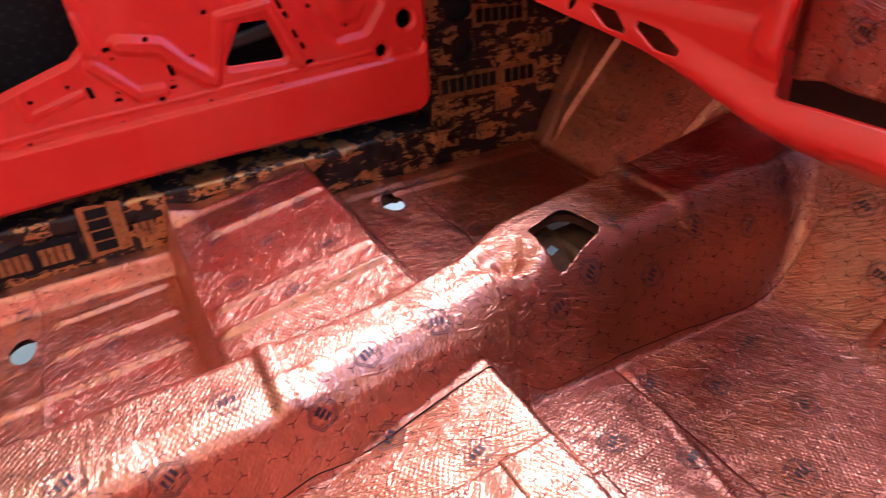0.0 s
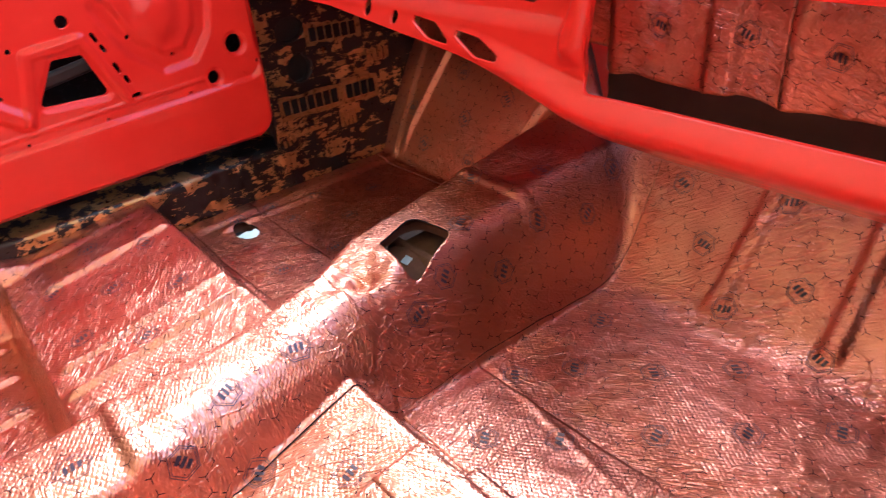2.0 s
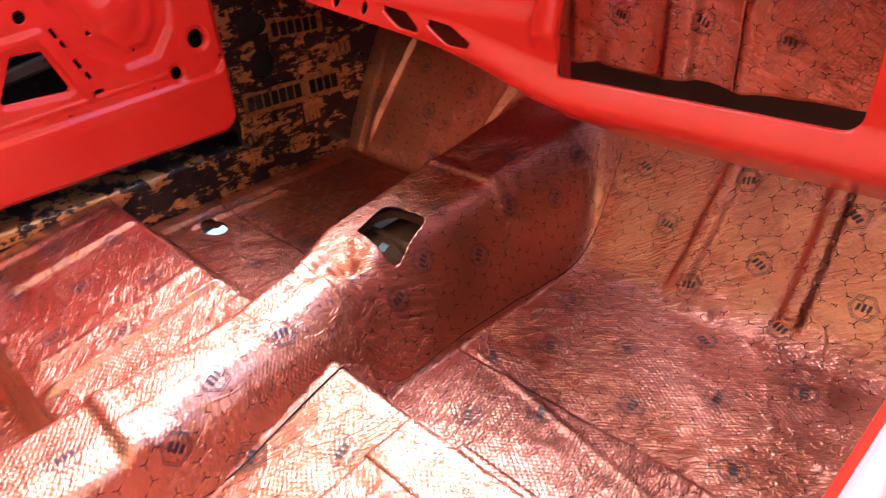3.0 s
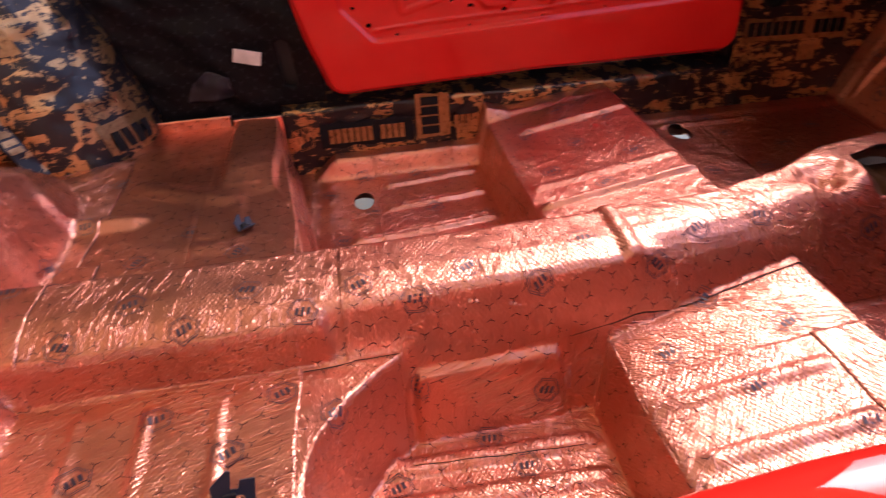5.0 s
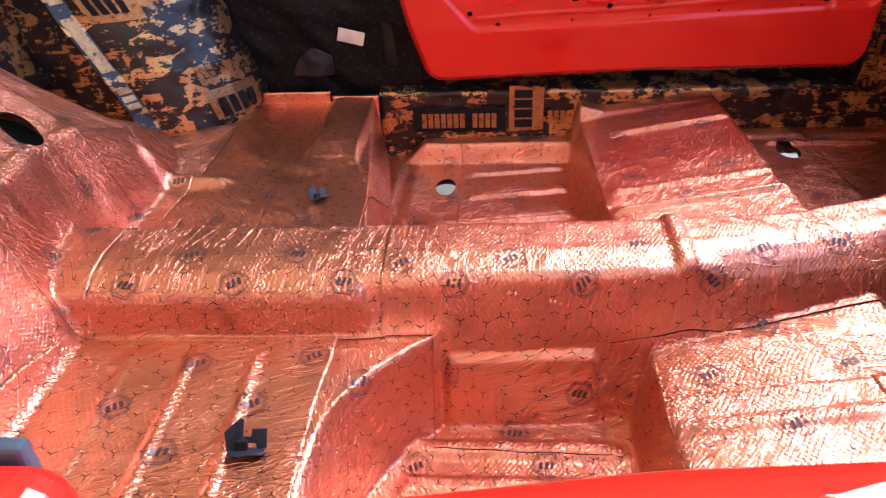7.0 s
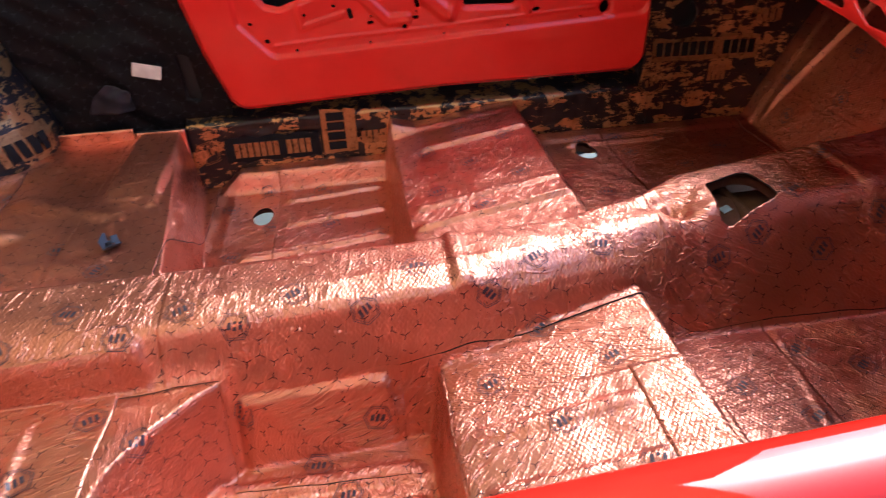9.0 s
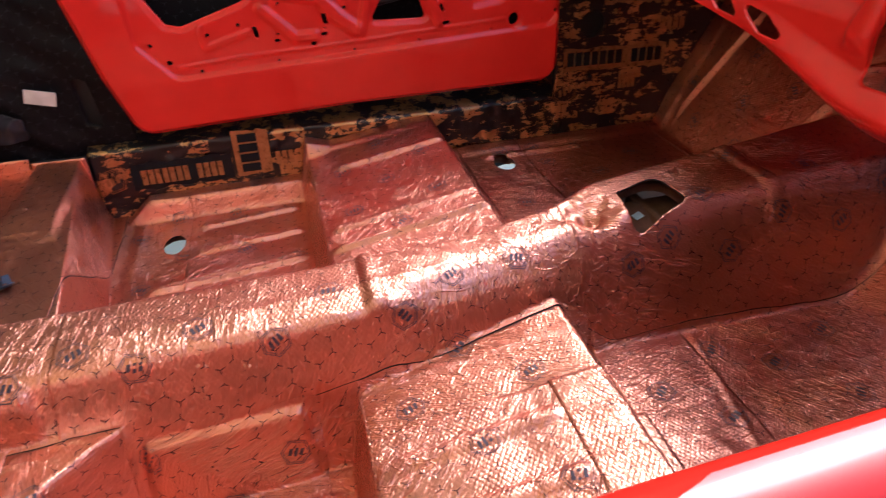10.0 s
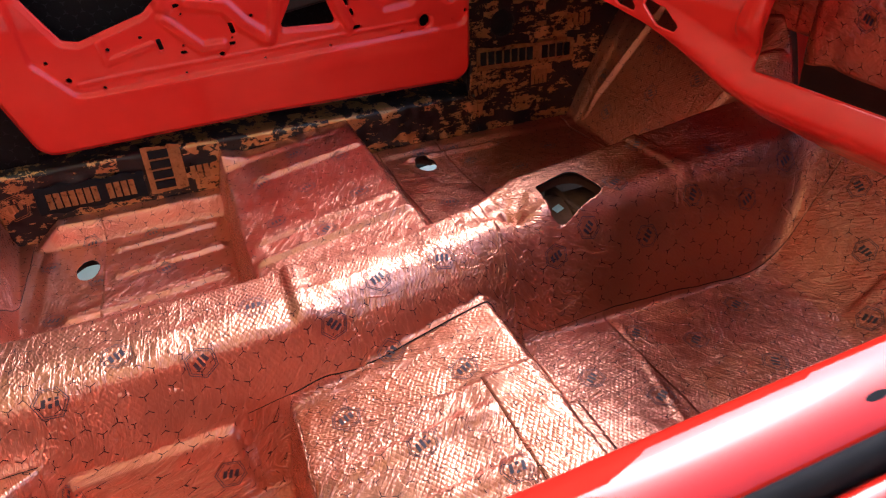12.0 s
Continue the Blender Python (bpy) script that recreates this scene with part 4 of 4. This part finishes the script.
RUB = arc(-0.0225, -0.006, 0.004, 0, 180, 6) + [(-0.0265, -0.03), (-0.0185, -0.03)]
sweep("window_seal", RUB, ledge_path(-0.47, 0.62, 24), BUTYL, ledge, "black rubber window seal")
SKIN = [(-0.027, -0.012), (-0.031, -0.008), (-0.040, -0.010), (-0.075, -0.035), (-0.11, -0.12), (-0.12, -0.34), (-0.115, -0.34), (-0.105, -0.12), (-0.072, -0.040), (-0.038, -0.016)]
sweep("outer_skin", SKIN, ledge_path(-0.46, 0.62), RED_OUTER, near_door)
# Unseen side; foil, cut-out and lining are added for what the tunnel reflects.
relief("inner_panel", steps(-0.45, 0.62, 0.006), steps(0.14, 0.395, 0.006),
       lambda u, v: (u - 0.05, 0.026 + 0.6 * (1.275 - door_y(u, v + 0.06)), v - 0.14), [FOIL, RED], near_door,
       [polygon([(0.06, 0.22), (0.34, 0.22), (0.30, 0.345), (0.10, 0.345)], 0.02)],
       (0, -0.010, 0), skirt_mat=1)
relief("inner_lining", steps(-0.45, 0.62, 0.02), steps(0.14, 0.395, 0.02),
       lambda u, v: (u - 0.05, -0.035 + 0.006 * grain(u, v, 0.08, 82), v - 0.14), [BLACK_MAT], near_door, label="unseen black mat behind the inner panel, added to dull reflections")
bm = bmesh.new()
block(bm, -0.62, -0.450, -0.030, 0.0235, 0.18, 0.301, 0.017, seg=4)
ledge_end = part("ledge_end", bm, RED, near_door)
# The sky mirrored in the seal's flat top is put into its blue-grey.
bm = bmesh.new()
block(bm, -0.62, -0.472, 0.0215, 0.0285, 0.26, 0.3010, 0.002)
part("corner_seal", bm, SEAL_SKY_TINT, ledge_end, "plastic corner seal, its blue-grey a painted sky reflection")

# ---- lower body shell that closes the place ----
shell = tagged(new("body_shell"), "lower body of an open-topped red car", "car body", kind="structure")
bm = bmesh.new()
block(bm, -1.30, 1.05, -0.05, -0.02, -0.08, 0.14, 0.006)
part("near_sill", bm, DARK_INNER, shell)
bm = bmesh.new()
block(bm, -1.35, -0.68, -0.13, -0.07, -0.08, 0.40, 0.01)
part("near_quarter", bm, DARK_INNER, shell)
# Unseen front side, raised to 0.95 to keep light off the near floor.
bm = bmesh.new()
block(bm, 0.60, 1.15, -0.13, -0.05, -0.08, 0.95, 0.01)
part("near_front_shade_panel", bm, DARK_INNER, shell)

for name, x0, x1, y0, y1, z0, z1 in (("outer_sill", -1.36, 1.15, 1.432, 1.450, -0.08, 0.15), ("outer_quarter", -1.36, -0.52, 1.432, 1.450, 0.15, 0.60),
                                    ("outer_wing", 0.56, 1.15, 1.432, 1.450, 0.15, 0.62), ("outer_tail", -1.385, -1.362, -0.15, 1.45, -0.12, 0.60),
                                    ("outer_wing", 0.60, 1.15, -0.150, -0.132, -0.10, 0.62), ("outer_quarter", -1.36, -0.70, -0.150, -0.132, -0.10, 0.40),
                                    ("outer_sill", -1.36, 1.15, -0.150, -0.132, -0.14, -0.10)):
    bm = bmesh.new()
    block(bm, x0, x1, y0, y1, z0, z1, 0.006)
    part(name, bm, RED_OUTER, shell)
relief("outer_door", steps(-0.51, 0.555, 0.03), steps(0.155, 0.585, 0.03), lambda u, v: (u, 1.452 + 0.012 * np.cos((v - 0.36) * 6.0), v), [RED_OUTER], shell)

# ---- ground under the car ----
bm = bmesh.new()
bmesh.ops.create_grid(bm, x_segments=4, y_segments=4, size=60)
bmesh.ops.translate(bm, verts=bm.verts, vec=(0, 0, -0.32))
tagged(part("ground", bm, CONCRETE), "pale painted workshop ground under the car", "ground", kind="structure")

# ---- prints on the black and gold foil ----
def print_row(parent, x0, x1, z0, z1, y, count, mat, slope=0.0, gap=0.25):
    """A row of upright bars where lettering stands."""
    bm = bmesh.new()
    w = (x1 - x0) / count
    for k in range(count):
        if count > 8 and k == 7:
            continue
        xa, xb = x0 + k * w, x0 + (k + 1 - gap) * w
        dz = slope * (k + 0.5) * w
        bmesh.ops.create_cube(bm, size=1.0, matrix=Matrix.Translation(((xa + xb) / 2, y, (z0 + z1) / 2 + dz)) @ Matrix.Diagonal((xb - xa, 0.0016, z1 - z0, 1)))
    return part("print_strip", bm, mat, parent)


def print_panel(parent, x0, x1, z0, z1, y, mat, slope=0.0):
    bm = bmesh.new()
    n = 14
    top, bot = [], []
    for k in range(n + 1):
        x = x0 + (x1 - x0) * k / n
        j = 0.006 * float(grain(x * 3, z0 * 5, 0.03, 61))
        top.append(bm.verts.new((x, y, z1 + slope * (x - x0) + j)))
        bot.append(bm.verts.new((x, y, z0 + slope * (x - x0) - 0.7 * j)))
    for k in range(n):
        bm.faces.new((bot[k], bot[k + 1], top[k + 1], top[k]))
    return part("print_panel", bm, mat, parent)


print_panel(sill, -0.425, -0.215, 0.012, 0.070, 1.2945, BUTYL)
print_row(sill, -0.405, -0.232, 0.022, 0.056, 1.2930, 12, GOLD_PRINT)
print_panel(sill, -0.207, -0.130, 0.014, 0.116, 1.2945, GOLD_PRINT)
for k in range(4):
    print_row(sill, -0.195, -0.155, 0.022 + k * 0.023, 0.040 + k * 0.023, 1.2930, 1, BUTYL, gap=0.0)
print_row(sill, -0.120, -0.078, 0.030, 0.060, 1.2935, 3, GOLD_PRINT)
for x, z in ((-0.464, 0.040),):
    m = printed_mark(sill, lambda a, b: (a, 1.2935 + 0 * a, b), (x, z), 15, 0.030, towards=(0, -1, 0))
    m.data.materials[0] = GOLD_PRINT
m = printed_mark(kick, lambda a, b: (a, 1.2960 + 0 * a, b), (0.563, 0.114), 20, 0.034, towards=(0, -1, 0))
m.data.materials[0] = GOLD_PRINT
print_panel(kick, 0.557, 0.815, 0.160, 0.212, 1.2965, GOLD_PRINT, -0.03)
print_row(kick, 0.566, 0.808, 0.172, 0.203, 1.2945, 12, BUTYL, -0.03)
print_panel(kick, 0.650, 0.790, 0.306, 0.345, 1.2965, GOLD_PRINT, -0.06)
print_row(kick, 0.660, 0.780, 0.312, 0.340, 1.2945, 6, BUTYL, -0.06)
print_row(kick, 0.795, 0.860, 0.236, 0.262, 1.2960, 4, GOLD_PRINT, -0.05)
print_row(kick, 0.715, 0.745, 0.245, 0.255, 1.2960, 1, GOLD_PRINT)
print_row(kick, 0.700, 0.745, 0.105, 0.140, 1.2960, 4, GOLD_PRINT)

for at, turn in (((0.556, 0.386), 20), ((0.418, 0.389), 30), ((0.294, 0.375), 10)):
    printed_mark(firewall, lambda a, b: (firewall_x(a, b) - 0.0035, a, b), at, turn, towards=(-1, 0, 0))


def bars_on(parent, surface, u0, u1, v0, v1, count, mat, gap=0.28, rows=1):
    """Bars that stand for lettering, bent over a surface."""
    verts, faces = [], []
    for r in range(rows):
        va, vb = v0 + (v1 - v0) * r / rows, v0 + (v1 - v0) * (r + 0.72 if rows > 1 else 1) / rows
        for k in range(count):
            ua, ub = u0 + (u1 - u0) * k / count, u0 + (u1 - u0) * (k + 1 - gap) / count
            for i in range(2):
                p0, p1 = ua + (ub - ua) * i / 2, ua + (ub - ua) * (i + 1) / 2
                for j in range(2):
                    q0, q1 = va + (vb - va) * j / 2, va + (vb - va) * (j + 1) / 2
                    faces.append(tuple(range(len(verts), len(verts) + 4)))
                    for p, q in ((p0, q0), (p1, q0), (p1, q1), (p0, q1)):
                        verts.append(tuple(float(c) for c in surface(p, q)))
    me = bpy.data.meshes.new("print_strip")
    me.from_pydata(verts, [], faces)
    return link_mesh("print_strip", me, mat, parent)


def on_arch(off):
    return lambda u, v: tuple(c + d for c, d in zip(arch(np.float64(u), np.float64(v)), (off * 0.6, -off * 0.8, 0.0)))


bars_on(wheel_house, on_arch(0.004), 0.42, 0.86, 0.098, 0.160, 1, GOLD_PRINT, 0.0)
bars_on(wheel_house, on_arch(0.0055), 0.48, 0.82, 0.104, 0.142, 4, BUTYL)
def on_flange(off):
    return lambda u, v: tuple(c + d for c, d in zip(flange(np.float64(u), np.float64(v)), (off * 0.8, -off * 0.6, 0.0)))


for low, high, count in ((0.150, 0.196, 3), (0.226, 0.330, 1), (0.356, 0.398, 3), (0.430, 0.500, 1)):
    bars_on(wheel_house, on_flange(0.003), 0.004, 0.032, low, high, 1, GOLD_PRINT, 0.0, count)
bars_on(wheel_house, on_arch(0.0055), 0.44, 0.58, 0.172, 0.215, 3, GOLD_PRINT, 0.2, 3)
bars_on(wheel_house, on_arch(0.0055), 0.10, 0.34, 0.330, 0.372, 4, BUTYL)
bars_on(wheel_house, on_arch(0.004), 0.06, 0.40, 0.315, 0.380, 1, GOLD_PRINT, 0.0)

# ---- loose tabs standing on the rear pan ----
def slab(bm, outline, thick):
    """A flat piece cut to an outline of (a, b) points, standing in the plane of a and b."""
    front = [bm.verts.new((a, -thick / 2, b)) for a, b in outline]
    back = [bm.verts.new((a, thick / 2, b)) for a, b in outline]
    bm.faces.new(front)
    bm.faces.new(back[::-1])
    for k in range(len(outline)):
        m = (k + 1) % len(outline)
        bm.faces.new((front[m], front[k], back[k], back[m]))


def metal_tab(at, turn, size, lean):
    tab = thing("cable_tab", at, "small dark blue folded tab standing on copper foil", "tab", "tabs on the rear pan")
    bm = bmesh.new()
    slab(bm, [(a * size, b * size) for a, b in ((-0.55, 0.0), (-0.60, 0.55), (-0.15, 0.95), (-0.05, 0.90), (-0.08, 0.42), (0.12, 0.38), (0.18, 0.62), (0.58, 0.60), (0.55, 0.05), (0.30, 0.02), (0.25, 0.2), (-0.1, 0.22), (-0.15, 0.0))], 0.07 * size)
    a = part("upright", bm, TAB_BLUE, tab)
    bm = bmesh.new()
    slab(bm, [(b * size, c * size) for b, c in ((-0.45, -0.12), (-0.50, 0.40), (-0.20, 0.55), (0.0, 0.46), (0.35, 0.50), (0.52, 0.30), (0.46, -0.10))], 0.06 * size)
    bmesh.ops.rotate(bm, verts=bm.verts, cent=(0, 0, 0), matrix=Matrix.Rotation(radians(82), 3, "X"))
    part("foot", bm, TAB_BLUE, tab)
    bm = bmesh.new()
    block(bm, -0.30 * size, 0.05 * size, -0.20 * size, -0.02 * size, 0.04 * size, 0.34 * size, 0.05 * size)
    part("clip", bm, BUTYL, a)
    tab.rotation_euler = (radians(lean), radians(8), radians(turn))
    return tab


metal_tab((-0.500, 0.275, 0.090), 12, 0.036, -22)
metal_tab((-0.538, 0.818, 0.091), 48, 0.028, -30)

# ---- unseen roof and screens, added to shape the light and the foil's reflections ----
added_roof = tagged(new("unseen_roof"), "unseen translucent roof added to tint the foil's reflections", "roof", kind="structure")
relief("roofing", steps(-4.2, 0.56, 0.02), steps(-2.0, 2.75, 0.1),
       lambda u, v: (u, v, 2.30 + 0.012 * np.sin(u * 80.0) + 0.05 * v), ROOF_TINT, added_roof)
# Unseen; hides part of the sky and gives the foil a gold reflection.
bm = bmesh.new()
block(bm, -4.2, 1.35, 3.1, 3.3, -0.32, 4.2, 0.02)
tagged(part("gold_screen", bm, OCHRE_SCREEN), "unseen ochre screen added to hide sky and reflect gold", "wall", kind="structure")
# Unseen and dark, so that low reflections in the foil stay dim.
bm = bmesh.new()
block(bm, -4.2, 2.3, 3.0, 3.04, -0.32, 1.65, 0.01)
tagged(part("dark_screen", bm, DARK_SCREEN), "unseen dark screen added to darken low reflections", "fence", kind="structure")
# Unseen; added for the ochre that the toe boards mirror.
bm = bmesh.new()
block(bm, -4.4, -4.2, -3.5, 3.3, -0.32, 4.2, 0.02)
tagged(part("rear_screen", bm, REAR_SCREEN), "unseen ochre screen added behind the car for reflections", "wall", kind="structure")

# Unseen; blocks low near-side light and bounces some onto the far door.
bm = bmesh.new()
block(bm, -4.4, 4.5, -3.5, -3.3, -0.32, 3.6, 0.02)
tagged(part("near_screen", bm, NEAR_SCREEN), "unseen screen added to block and bounce near-side light", "wall", kind="structure")

# ---- gearbox under the lever opening ----
gearbox = thing("gearbox", (0.5, 0.690, 0.072), "brown rusty gearbox casing under the tunnel opening", "gearbox")
casing = relief("casing", steps(0.0, 180.0, 10.0), steps(-0.12, 0.40, 0.04),
       lambda u, v: (v, 0.068 * np.cos(np.radians(u)), 0.056 * np.sin(np.radians(u)) + 0.004 * grain(u * 0.01, v, 0.08, 71)), [RUST], gearbox)
bm = bmesh.new()
block(bm, -0.06, -0.045, -0.060, 0.060, 0.0, 0.060, 0.006)
part("casing_rib", bm, RUST, casing)
# Small flat patch of pale blue inside the lever opening.
bm = bmesh.new()
block(bm, -0.009, 0.009, -0.006, 0.006, 0.0, 0.0012, 0.0004)
tag = tagged(part("pale_patch", bm, PALE_BLUE), "small flat pale blue patch on the gearbox casing", "tag")
tag.matrix_world = pose(0.421, 0.667, 0.1275, 20, -3, 25)
